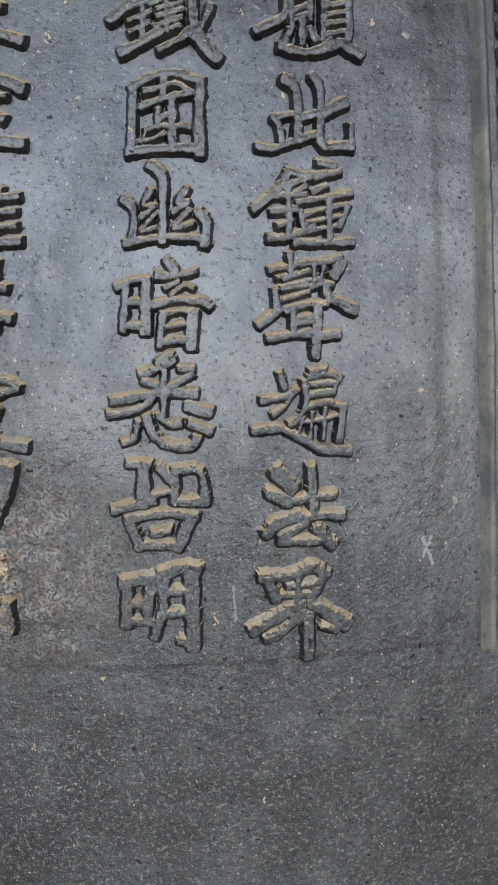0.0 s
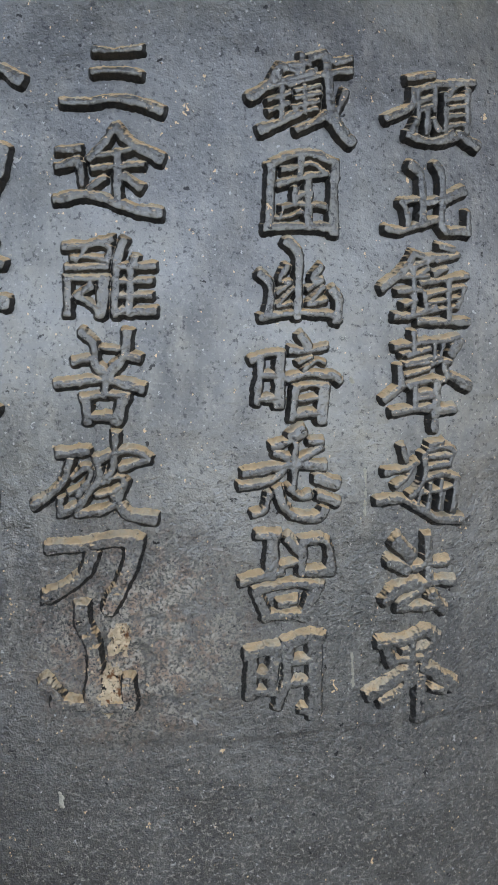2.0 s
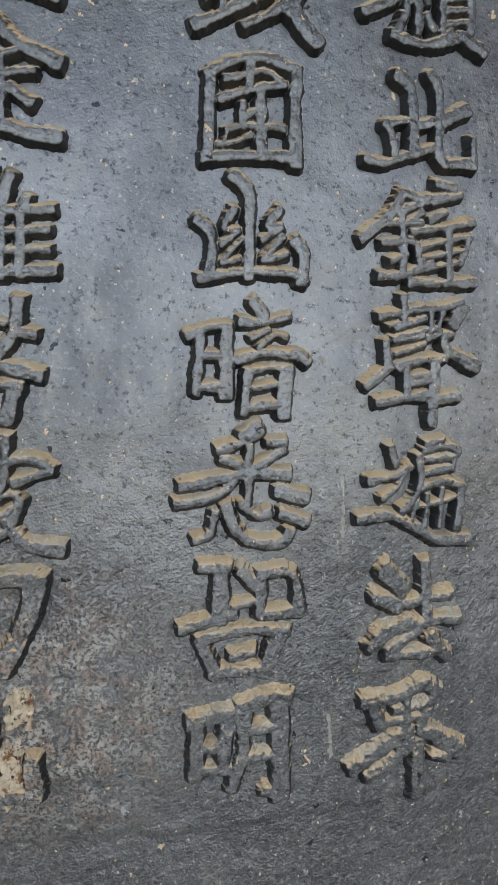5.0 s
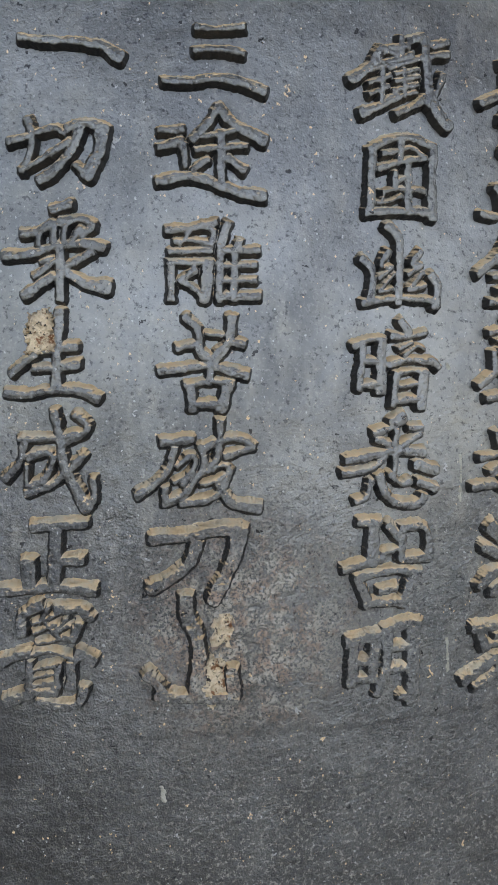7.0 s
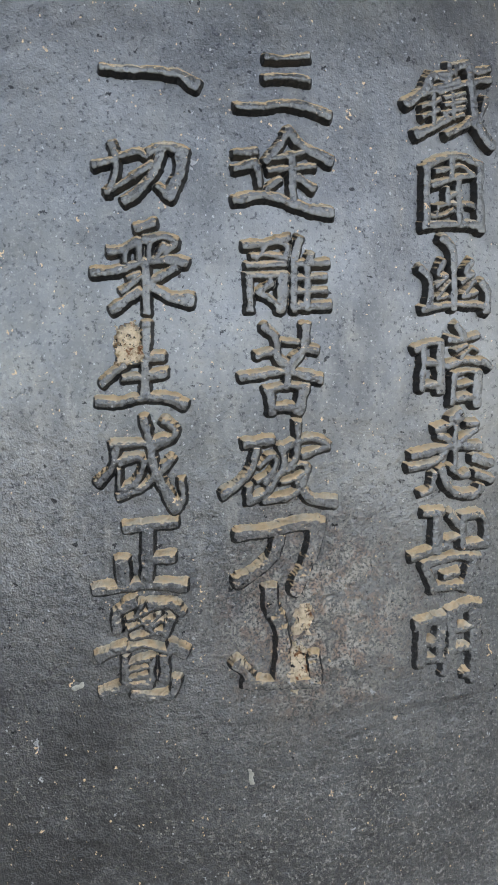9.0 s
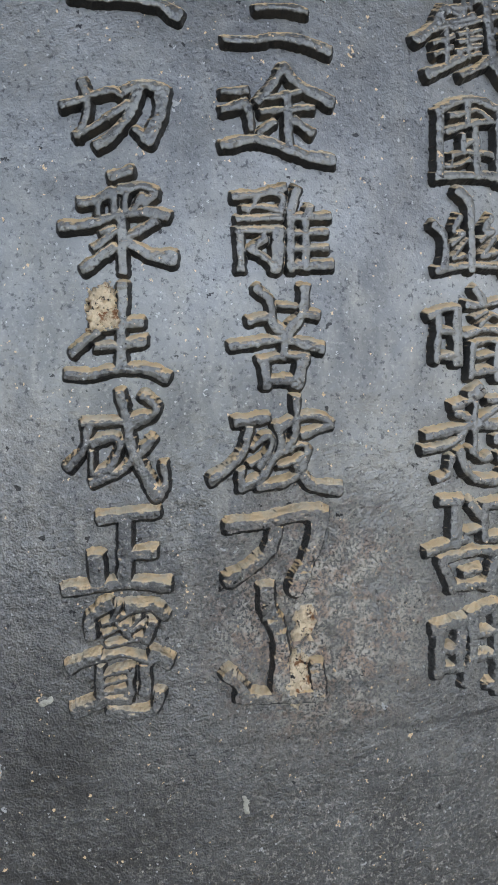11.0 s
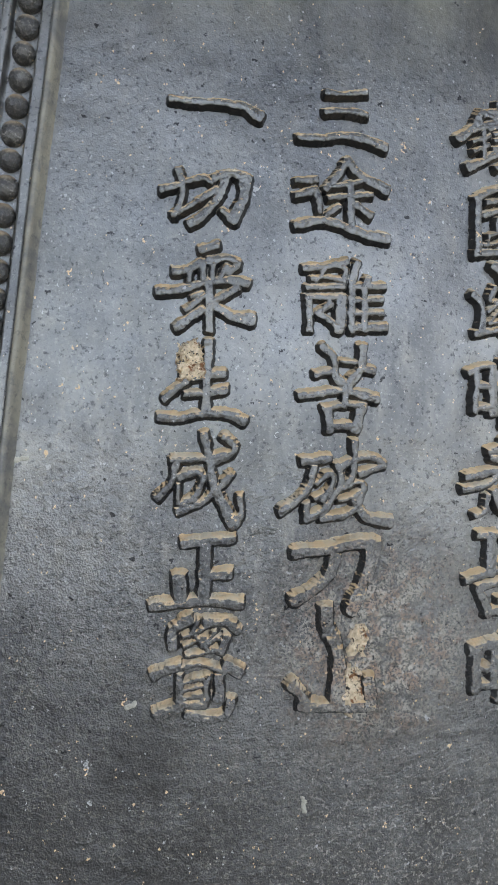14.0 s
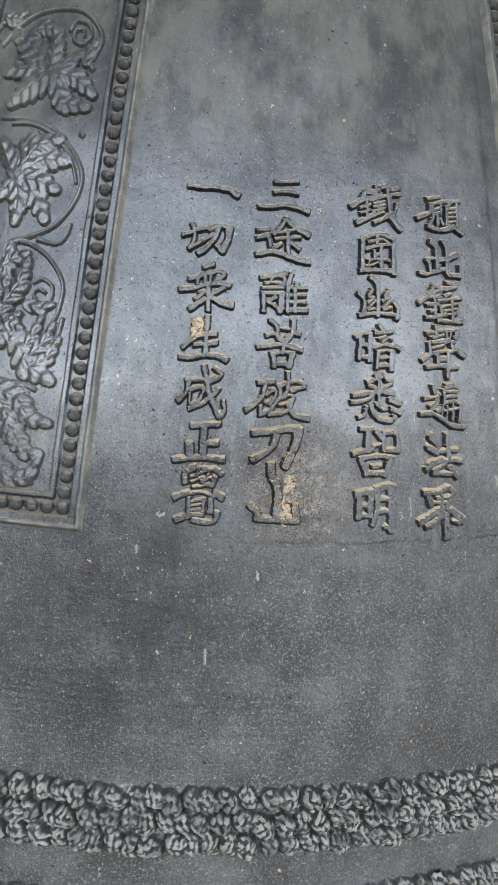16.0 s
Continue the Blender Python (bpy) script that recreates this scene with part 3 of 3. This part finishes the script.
# ---- the verse: 28 raised characters in four columns ----
def character(sign, th_mid, h_mid, strokes, depth=0.0058, wear=0.15, side=0.0016):
    pieces = brush(strokes)
    xs, ys = np.concatenate([pieces[:, 0], pieces[:, 2]]), np.concatenate([pieces[:, 1], pieces[:, 3]])
    pad = 0.0085
    us, vs = np.arange(xs.min() - pad, xs.max() + pad, 0.00048), np.arange(ys.min() - pad, ys.max() + pad, 0.00048)
    u, v = np.meshgrid(us, vs)
    sd, half = from_strokes(pieces, u, v)
    seed = 100 + int(1000 * abs(th_mid) + 3000 * abs(h_mid))
    d = raised(sd, half, depth, side, u, v, seed, wear) - 0.0009
    relief("raised_character", th_mid + u / radius(h_mid), h_mid + v, d, RELIEF, bell, "raised cast character " + sign + " with dusty upper edges", -0.0006)


character("一", -0.0722, 0.3738,
          "13,22: -96,10 -50,8 7,10 59,8 96,-10")
character("切", -0.0761, 0.3154,
          "16,15: -59,52 -46,20 -50,-18 -61,-41; 14,14: -63,-41 -24,-18 24,20; 14,14: -90,9 -54,22 -11,40 14,34; 18,18: 20,42 52,56 89,50; 26,26: 87,46 83,6 63,-40; "
          "20,19: 43,48 29,-1 -0,-37 -26,-56; 14,14: 61,-42 39,-23")
character("眾", -0.0722, 0.2592,
          "17,18: -12,79 18,89; 17,17: -15,49 -38,34 -66,28; 17,15: 8,56 44,64 68,53 47,36; 12,12: -8,51 -8,17; 11,11: 14,51 13,19; "
          "12,12: -34,33 -35,10; 12,12: 43,47 30,20; 17,18: -98,-16 -49,-10 -0,9 55,18 88,14; 18,18: 7,9 13,-86; 12,12: -1,-20 -38,-50; "
          "8,8: -28,-23 -5,-12; 14,14: 67,2 22,-28; 17,17: -4,-48 -55,-88; 18,26: 20,-37 57,-55 98,-61")
character("生", -0.07, 0.2007,
          "18,20: 6,81 6,13 8,-64; 15,15: -38,-3 -79,-41; 17,17: 18,15 39,18; 18,18: 19,-21 46,-14; 12,12: -36,-28 0,-26; "
          "15,15: -44,5 2,11; 16,19: -86,-80 -45,-78 9,-66 57,-66 86,-78")
character("成", -0.0683, 0.1413,
          "16,25: 1,89 14,42 26,-9 42,-42 74,-89; 13,16: -64,34 7,41 47,49; 16,16: 44,86 66,71 60,52 32,39; 16,15: -54,29 -61,-12 -87,-44; 16,16: -44,-0 -11,12 3,-1 -10,-38 -35,-56; "
          "15,15: -43,-70 5,-47 36,-19 62,10; 19,14: 76,-89 87,-65 83,-36; 9,9: -47,-16 -45,-54")
character("正", -0.0669, 0.0834,
          "18,18: -33,59 17,66 68,71; 24,24: 12,60 15,-54; 18,18: 27,-3 64,-0; 26,26: -39,-12 -34,-56; 19,20: -91,-71 -36,-62 21,-55 91,-60", 0.0064, 0.1, 0.0017)
character("覺", -0.0646, 0.0251,
          "21,21: -22,100 -54,77 -52,46; 19,19: 17,95 58,99 80,81; 9,9: -31,65 -4,76 23,91; 9,9: -3,100 -19,67; 9,9: -28,46 15,68; "
          "9,9: -8,69 22,39; 9,9: 35,79 6,48; 9,9: -22,27 12,33 38,42; 10,10: 20,56 39,66; 17,17: 60,66 48,37; "
          "19,19: -88,-16 -63,-3 -39,5; 12,12: -40,1 8,10 59,-4; 23,23: 62,9 88,-3; 14,14: -34,-16 -33,-65; 19,19: 47,-16 49,-59; "
          "9,9: -25,-27 13,-16; 9,9: -25,-42 14,-33; 9,9: -24,-57 14,-50; 14,14: 22,-14 21,-61; 21,21: -30,-76 -76,-95; "
          "19,19: -12,-92 30,-100 63,-93 74,-66; 13,13: -24,-72 20,-71", 0.0058, 0.3, 0.0015)
character("三", 0.0141, 0.3771,
          "14,14: -37,46 3,47 53,58; 15,15: -39,4 4,10 53,9; 15,20: -97,-58 -50,-57 -2,-46 54,-47 97,-58")
character("途", 0.0144, 0.3235,
          "16,16: 9,79 -7,50 -36,14; 17,25: 11,80 36,55 100,27; 11,11: -21,21 15,28 43,40; 16,16: 18,31 21,-58; 12,12: -31,-5 20,4 68,11; "
          "12,12: -9,-22 -35,-42; 16,16: 35,-16 64,-34; 12,12: -104,25 -60,32; 14,14: -102,-5 -60,8; 14,14: -56,1 -49,-37; "
          "18,21: -100,-69 -41,-55 10,-65 62,-79 104,-80")
character("離", 0.0183, 0.26,
          "14,14: -92,53 -48,59 0,74; 12,12: -25,68 -2,57 -6,30; 11,11: -75,32 -43,37 -4,30; 12,12: -85,12 -7,21; 16,16: -82,-10 -79,-75; "
          "13,13: -87,-8 -42,-5 -3,-2; 22,22: -11,-5 -13,-71; 15,15: -36,-20 -62,-41; 14,14: -49,-46 -15,-67; 10,10: -47,56 -67,28; "
          "14,14: 12,32 15,-73; 16,16: 25,72 15,38; 14,14: 51,41 42,18; 15,15: 42,21 43,-69; 14,14: 14,22 87,27; "
          "10,10: 22,-7 83,-2; 11,11: 22,-36 83,-31; 15,15: 12,-66 92,-61")
character("苦", 0.0153, 0.2014,
          "18,18: -39,84 -15,64 -9,26 7,9; 14,14: -52,26 -18,36; 20,20: 52,87 48,46 22,10; 15,15: 51,45 76,40; 8,8: 1,57 34,54; "
          "16,16: 14,10 12,-35; 15,19: -85,-20 -39,-13 7,-5 41,-9 85,-19; 18,18: -24,-48 -18,-87; 13,13: -31,-45 12,-35 58,-36; 21,21: 50,-38 39,-85; "
          "15,15: -18,-81 44,-77")
character("破", 0.0157, 0.1426,
          "17,17: -76,39 -20,48; 17,17: -52,27 -62,-12 -91,-45 -120,-65; 14,14: -44,-4 -18,17 -9,1 -31,-39; 8,8: -49,-36 -31,-25; 14,14: -62,-78 -34,-62; "
          "14,14: -67,-51 -66,-80; 15,15: -1,34 8,9 2,-15 -14,-40 -34,-64; 16,16: 3,30 42,50 82,52 102,39; 15,15: 102,37 51,17; 16,16: 37,83 35,22 24,-5; "
          "11,11: 10,-13 47,1 60,-9; 11,11: 4,-38 39,-29 62,-11; 15,15: 60,-12 42,-54 5,-72 -31,-76; 16,22: 39,-38 69,-74 121,-83")
character("刀", 0.0155, 0.0839,
          "21,21: -87,46 -19,54 49,68 83,70; 32,27: 87,64 79,20 61,-27 41,-70; 23,23: 1,38 -13,1 -43,-28 -83,-52", 0.0060, 0.2, 0.0019)
character("山", 0.0168, 0.0318,
          "27,32: -20,101 -15,65 7,26 13,-30 11,-85; 21,21: -90,-52 -71,-69 -58,-89; 20,21: -66,-95 10,-101 90,-100; 24,24: 80,-46 88,-96", 0.0060, 0.2, 0.0019)
character("鐵", 0.133, 0.3777,
          "20,20: -45,48 -69,12 -107,-18; 14,14: -42,50 -10,43; 12,12: -68,5 -19,24; 12,12: -42,23 -43,-58; 11,11: -70,-21 -26,-1; "
          "10,10: -67,-42 -30,-23; 18,18: -84,-81 -50,-65 -9,-40; 14,14: -27,52 12,62; 13,13: -2,76 -1,42; 13,13: -31,24 22,44; "
          "14,15: -28,16 22,34 62,48 106,58; 11,11: -12,4 38,20; 11,11: -12,-10 38,5; 11,11: -17,-30 36,-12; 10,10: -11,-42 32,-27; "
          "12,12: 6,15 7,-38; 15,16: -9,-74 34,-53 53,-37; 20,25: 52,79 57,32 62,-21 83,-64 107,-85; 16,16: 73,71 106,82; 15,14: 94,15 81,-19 60,-47; "
          "16,16: 17,74 49,85")
character("圍", 0.1337, 0.3187,
          "18,18: -65,46 -65,-12 -68,-76; 15,19: -68,47 -43,62 -11,75 32,77 73,63; 21,21: 73,63 71,-0 73,-75; 16,17: -73,-77 -10,-70 73,-67; 15,15: -1,75 -2,30; "
          "11,11: -40,41 -6,49 22,58 46,47; 13,13: -47,11 -1,28 54,41; 11,11: -14,7 -12,-29; 16,16: 16,21 16,-68; 9,9: -8,-10 18,2; "
          "11,11: -37,-34 -1,-25 51,-25; 9,9: -51,-57 -24,-52 -1,-39; 7,7: -37,-37 -46,-58")
character("幽", 0.1347, 0.2649,
          "20,18: -31,77 -9,60 -5,23 -6,-71; 16,16: -86,10 -67,-7 -63,-32 -68,-74; 14,14: -81,-78 -11,-65 61,-64 86,-76; 20,20: 70,-15 85,-34 80,-75; 12,12: -29,29 -45,-0 -25,-4; "
          "11,11: -23,-6 -49,-26; 10,10: -16,-16 -48,-52 -21,-46; 13,13: 44,32 24,6 45,5; 11,11: 47,5 16,-14; 11,11: 49,-9 17,-46 55,-35")
character("暗", 0.1337, 0.2066,
          "15,15: -77,32 -83,-54; 14,14: -96,30 -63,45 -33,44; 21,21: -37,41 -36,-55; 13,13: -73,2 -39,3; 14,14: -82,-47 -34,-43; "
          "17,17: 6,84 25,62; 14,14: -12,54 21,55 64,64; 9,9: 3,29 31,43; 9,9: 14,15 41,36 60,31; 16,16: -19,-3 22,7 80,6 95,-4; "
          "15,15: -2,-22 -7,-83; 12,12: -2,-22 32,-14 65,-18; 23,23: 60,-21 57,-85; 9,9: 7,-47 43,-40; 15,15: -2,-76 55,-71")
character("悉", 0.1315, 0.147,
          "24,24: 3,77 22,88; 13,13: -40,57 -5,67; 13,13: 41,68 67,68; 13,13: 65,56 21,30; 14,14: -33,43 -8,34; "
          "14,14: 9,63 8,-24; 17,17: -97,0 -34,13 13,21 73,17; 15,15: -15,9 -45,-16 -104,-27; 22,22: 60,-7 103,-20; 13,13: -44,-41 -53,-74 -75,-83; "
          "19,19: -26,-32 -14,-64 15,-87 63,-88 76,-74; 14,14: -1,-26 22,-46 41,-43; 18,18: 66,-44 104,-58")
character("皆", 0.132, 0.0833,
          "25,25: -36,84 -36,6; 16,16: -67,85 -24,86; 17,17: -96,-11 -56,-0 -14,11; 18,18: -3,79 19,55; 18,18: 31,73 29,9; "
          "16,18: 34,73 81,73 96,13; 18,18: 30,9 96,8; 11,11: -14,21 21,30; 18,18: -66,-33 -40,-85; 17,17: -70,-29 -23,-20 21,-15 75,-22; "
          "22,22: 65,-25 36,-86; 16,16: -46,-83 36,-82; 13,13: -16,-58 20,-53", 0.0056, 0.3, 0.0019)
character("明", 0.1318, 0.019,
          "18,18: -79,51 -10,62; 20,20: -69,47 -71,-40; 20,20: -21,51 -28,-29; 13,13: -62,8 -24,11; 14,14: -64,-33 -26,-28; "
          "20,20: 4,69 48,85 79,79; 22,18: 5,69 7,3 -11,-64; 26,26: 66,76 72,-85; 13,13: 15,30 54,35; 13,13: 13,-15 53,-11; "
          "15,15: 72,-83 46,-74", 0.0048, 0.4, 0.0024)
character("願", 0.2241, 0.3785,
          "15,15: -58,55 2,70; 17,17: -45,32 -53,-4 -108,-31; 11,11: -35,31 -34,-22; 13,13: -40,33 10,51; 10,10: -30,11 2,24; "
          "10,10: -30,-7 1,5; 12,12: 7,48 5,-4; 14,14: -13,-8 -14,-53; 14,14: -38,-29 -53,-57; 13,13: 4,-24 14,-45; "
          "17,18: -58,-61 -7,-70 54,-55; 15,15: 12,51 105,66; 12,12: 55,50 41,32; 13,13: 32,33 31,-43; 16,16: 87,48 85,-37; "
          "12,12: 33,22 82,32; 10,11: 38,5 82,14; 10,11: 38,-14 81,-4; 10,11: 38,-34 81,-23; 15,15: 48,-46 27,-62; "
          "16,23: 66,-48 108,-67")
character("此", 0.2212, 0.3219,
          "20,20: -42,64 -18,43 -15,-54; 17,17: 17,72 33,48 30,-50; 15,15: -65,-13 -53,-33 -51,-57; 15,16: -98,-70 -66,-72 -21,-58 27,-41; 14,14: -2,-9 29,-0; "
          "21,21: 40,1 84,22; 18,18: 31,-56 46,-66 98,-63; 12,12: 98,-58 98,-22; 12,13: -55,-12 -23,-3")
character("鐘", 0.2195, 0.2682,
          "17,17: -31,59 -61,19 -102,-14; 14,14: -27,61 5,53; 12,12: -38,31 14,51; 12,12: 27,49 79,64; 14,14: 34,80 66,75; "
          "10,10: 3,54 48,61; 11,11: -16,18 5,32; 13,13: 21,22 50,35; 12,12: -57,11 3,16; 13,13: -13,0 47,10 102,21; "
          "12,12: -31,34 -31,-62; 12,12: -67,-20 -16,-13; 11,11: -53,-47 -27,-36; 14,15: -71,-73 -40,-72 20,-49; 10,10: -6,-20 -1,-52; "
          "12,12: 96,-4 76,-45; 14,14: 54,11 54,-76; 10,10: -2,-27 47,-12 95,-2; 9,9: -2,-43 81,-26; 9,9: 12,-58 74,-45; "
          "16,16: -16,-80 47,-80 102,-77")
character("聲", 0.2214, 0.2065,
          "14,14: -36,101 -35,64; 12,12: -77,70 -23,80; 11,11: -62,55 -23,63; 11,11: -55,36 8,51 32,50; 13,13: -19,82 41,87 73,94; "
          "12,12: 15,80 14,48; 10,10: 36,78 30,55; 23,23: 73,85 58,62; 12,12: -51,52 2,67; 12,12: 10,38 41,44 55,41; "
          "17,23: 41,40 48,16 101,-7; 15,16: -68,29 -64,-8; 16,15: -61,-10 -101,-40; 10,10: -53,31 -1,40; 10,10: -51,11 3,26; "
          "14,14: -44,-11 -3,1 41,4; 14,14: -29,-10 -30,-57; 18,18: 22,-7 17,-101; 11,11: -20,-25 15,-22; 11,11: -19,-36 15,-31; "
          "16,16: -80,-68 -30,-60 14,-56; 18,18: 26,-62 64,-59")
character("遍", 0.2178, 0.1417,
          "14,14: -47,76 -38,48; 14,14: -84,22 -33,30 -14,43; 12,12: -16,41 -37,11 -61,-7; 16,19: -101,-40 -43,-37 1,-58 40,-80 101,-85; 12,12: 19,81 51,86; "
          "14,14: 15,69 61,77 81,65; 12,12: 19,55 74,58; 14,14: 5,60 9,19 -9,-17 -26,-30; 12,12: 20,32 63,39; 14,14: 13,9 56,17 91,6; "
          "16,16: 88,4 80,-61; 10,10: 2,-13 -8,-43; 10,10: 22,-5 16,-57; 10,10: 50,4 45,-57; 9,9: 2,-24 75,-11; "
          "10,10: 73,58 69,36")
character("法", 0.2196, 0.0811,
          "27,27: -60,73 -28,41; 21,21: -76,31 -37,13; 23,23: -83,-53 -60,-31 -16,-19; 16,16: -16,-19 31,-16 83,-20; 15,15: -17,17 25,23 63,24; "
          "18,18: 13,82 20,-15; 15,15: -0,-31 -51,-62; 15,15: -53,-70 -7,-72 44,-70; 19,19: 29,-48 60,-82", 0.0056, 0.3, 0.0023)
character("界", 0.2165, 0.0132,
          "19,19: -84,79 -23,82 28,98 57,80; 19,19: -69,73 -53,31; 19,19: 52,79 28,36; 11,11: -27,58 29,61; 11,11: -39,39 23,41; "
          "13,13: -3,86 -5,31; 23,23: -102,-35 -45,-7 -3,20; 21,26: 26,20 102,-31; 19,19: 4,-2 -38,-39 -72,-53; 21,22: 20,-10 18,-98; "
          "15,16: 51,-32 79,-41", 0.0050, 0.4, 0.0024)


# ---- flaws of the casting: buff crust on two characters ----
def crust_patch(th_mid, h_mid, w, tall, depth, seed):
    us, vs = np.arange(-w, w, 0.0006), np.arange(-tall, tall, 0.0006)
    u, v = np.meshgrid(us, vs)
    r = (np.abs(u / w) ** 3 + np.abs(v / tall) ** 3) ** (1 / 3) + (fbm(u * 160, v * 160, seed) - 0.5) * 0.6 + (fbm(u * 480, v * 480, seed + 1) - 0.5) * 0.5
    d = depth * ease((0.95 - r) / 0.25) + (fbm(u * 300, v * 300, seed + 3) - 0.5) * 0.0050 + (fbm(u * 800, v * 800, seed + 4) - 0.5) * 0.0030 - 0.0012
    d = np.where(r > 1.0, -0.004, d)
    relief("casting_crust", th_mid + u / radius(h_mid), h_mid + v, d, CRUST, bell, "buff and rusty crust in a casting flaw", 0.0)


crust_patch(-0.0772, 0.2135, 0.0112, 0.0150, 0.0088, 211)
crust_patch(0.0285, 0.0120, 0.0090, 0.0170, 0.0060, 223)
crust_patch(0.0330, 0.0420, 0.0080, 0.0120, 0.0030, 229)


# ---- marks on the wall: drips and flecks of paint, ridges and gouges left by the casting ----
def mark(name, th_mid, h_mid, strokes, material, depth, label):
    pieces = brush(strokes)
    xs, ys = np.concatenate([pieces[:, 0], pieces[:, 2]]), np.concatenate([pieces[:, 1], pieces[:, 3]])
    us, vs = np.arange(xs.min() - 0.005, xs.max() + 0.005, 0.0005), np.arange(ys.min() - 0.005, ys.max() + 0.005, 0.0005)
    u, v = np.meshgrid(us, vs)
    sd, half = from_strokes(pieces, u, v)
    sd = sd + (fbm(u * 420, v * 420, 77) - 0.5) * 0.0022
    d = depth * ease((0.0010 - sd) / (0.0040 if depth > 0.001 else 0.0014)) * (0.4 + 1.2 * fbm(u * 500, v * 500, 79)) - 0.0001
    relief(name, th_mid + u / radius(h_mid), h_mid + v, d, material, bell, label, 0.00012)


PAINT = stone("pale_paint_drip", (0.30, 0.28, 0.22), (0.52, 0.49, 0.40))
mark("paint_fleck", 0.3005, 0.0482, "5,4: -12,29 -2,0 12,-30; 5,4: 8,31 -12,-12", PAINT, 0.0004, "pale fleck of paint on the bronze")
mark("paint_drip", 0.1814, 0.1355, "5,4: -1,49 1,2 0,-48", PAINT, 0.0003, "thin yellowish drip of paint")
mark("paint_drip", 0.1766, 0.0198, "5,5: -2,36 2,-36", PAINT, 0.0003, "thin yellowish drip of paint")
mark("paint_fleck", -0.1841, 0.1482, "8,7: -36,11 -3,-11 36,-4", PAINT, 0.0006, "pale fleck of paint on the bronze")
mark("paint_fleck", 0.0034, -0.0607, "6,5: -2,14 1,-14", PAINT, 0.0005, "pale fleck of paint on the bronze")
mark("paint_fleck", -0.0461, -0.1529, "7,6: -1,25 1,-26", PAINT, 0.0005, "pale fleck of paint on the bronze")
mark("paint_fleck", 0.0036, -0.0639, "6,6: -1,4 1,-4", PAINT, 0.0005, "pale fleck of paint on the bronze")
mark("paint_fleck", -0.1017, 0.0003, "7,6: -8,-5 8,5", PAINT, 0.0006, "pale fleck of paint on the bronze")
mark("paint_fleck", 0.0038, -0.0590, "6,6: -1,3 1,-3", PAINT, 0.0005, "pale fleck of paint on the bronze")
mark("paint_fleck", 0.2908, 0.3739, "8,7: -2,2 3,-2", PAINT, 0.0006, "pale fleck of paint on the bronze")
mark("paint_fleck", 0.3198, 0.0806, "7,7: -2,4 2,-4", PAINT, 0.0006, "pale fleck of paint on the bronze")
mark("paint_fleck", 0.1706, 0.2064, "5,5: -2,4 2,-4", PAINT, 0.0005, "pale fleck of paint on the bronze")
mark("casting_ridge", -0.0226, 0.0736, "6,5: -21,-32 -1,-9 18,7 21,32", BODY, 0.0013, "small rough ridge left by casting")
mark("casting_ridge", 0.0781, 0.1085, "10,8: -28,-19 -6,-1 28,19", BODY, 0.0012, "small rough ridge left by casting")
mark("casting_ridge", -0.1077, -0.1101, "9,7: -67,-39 -6,-9 67,39", BODY, 0.0011, "small rough ridge left by casting")
mark("casting_ridge", -0.1230, -0.0955, "15,11: -12,-5 12,5", BODY, 0.0012, "small rough ridge left by casting")
mark("casting_ridge", -0.1358, -0.1534, "16,11: -21,3 22,-3", BODY, 0.0012, "small rough ridge left by casting")
mark("casting_ridge", -0.1243, -0.0851, "11,8: -21,-4 21,4", BODY, 0.0012, "small rough ridge left by casting")
mark("casting_ridge", -0.1078, -0.1127, "7,7: -59,-29 0,-3 59,29", BODY, 0.0011, "small rough ridge left by casting")
mark("casting_ridge", 0.2504, 0.0790, "8,7: -13,-14 14,14", BODY, 0.0011, "small rough ridge left by casting")
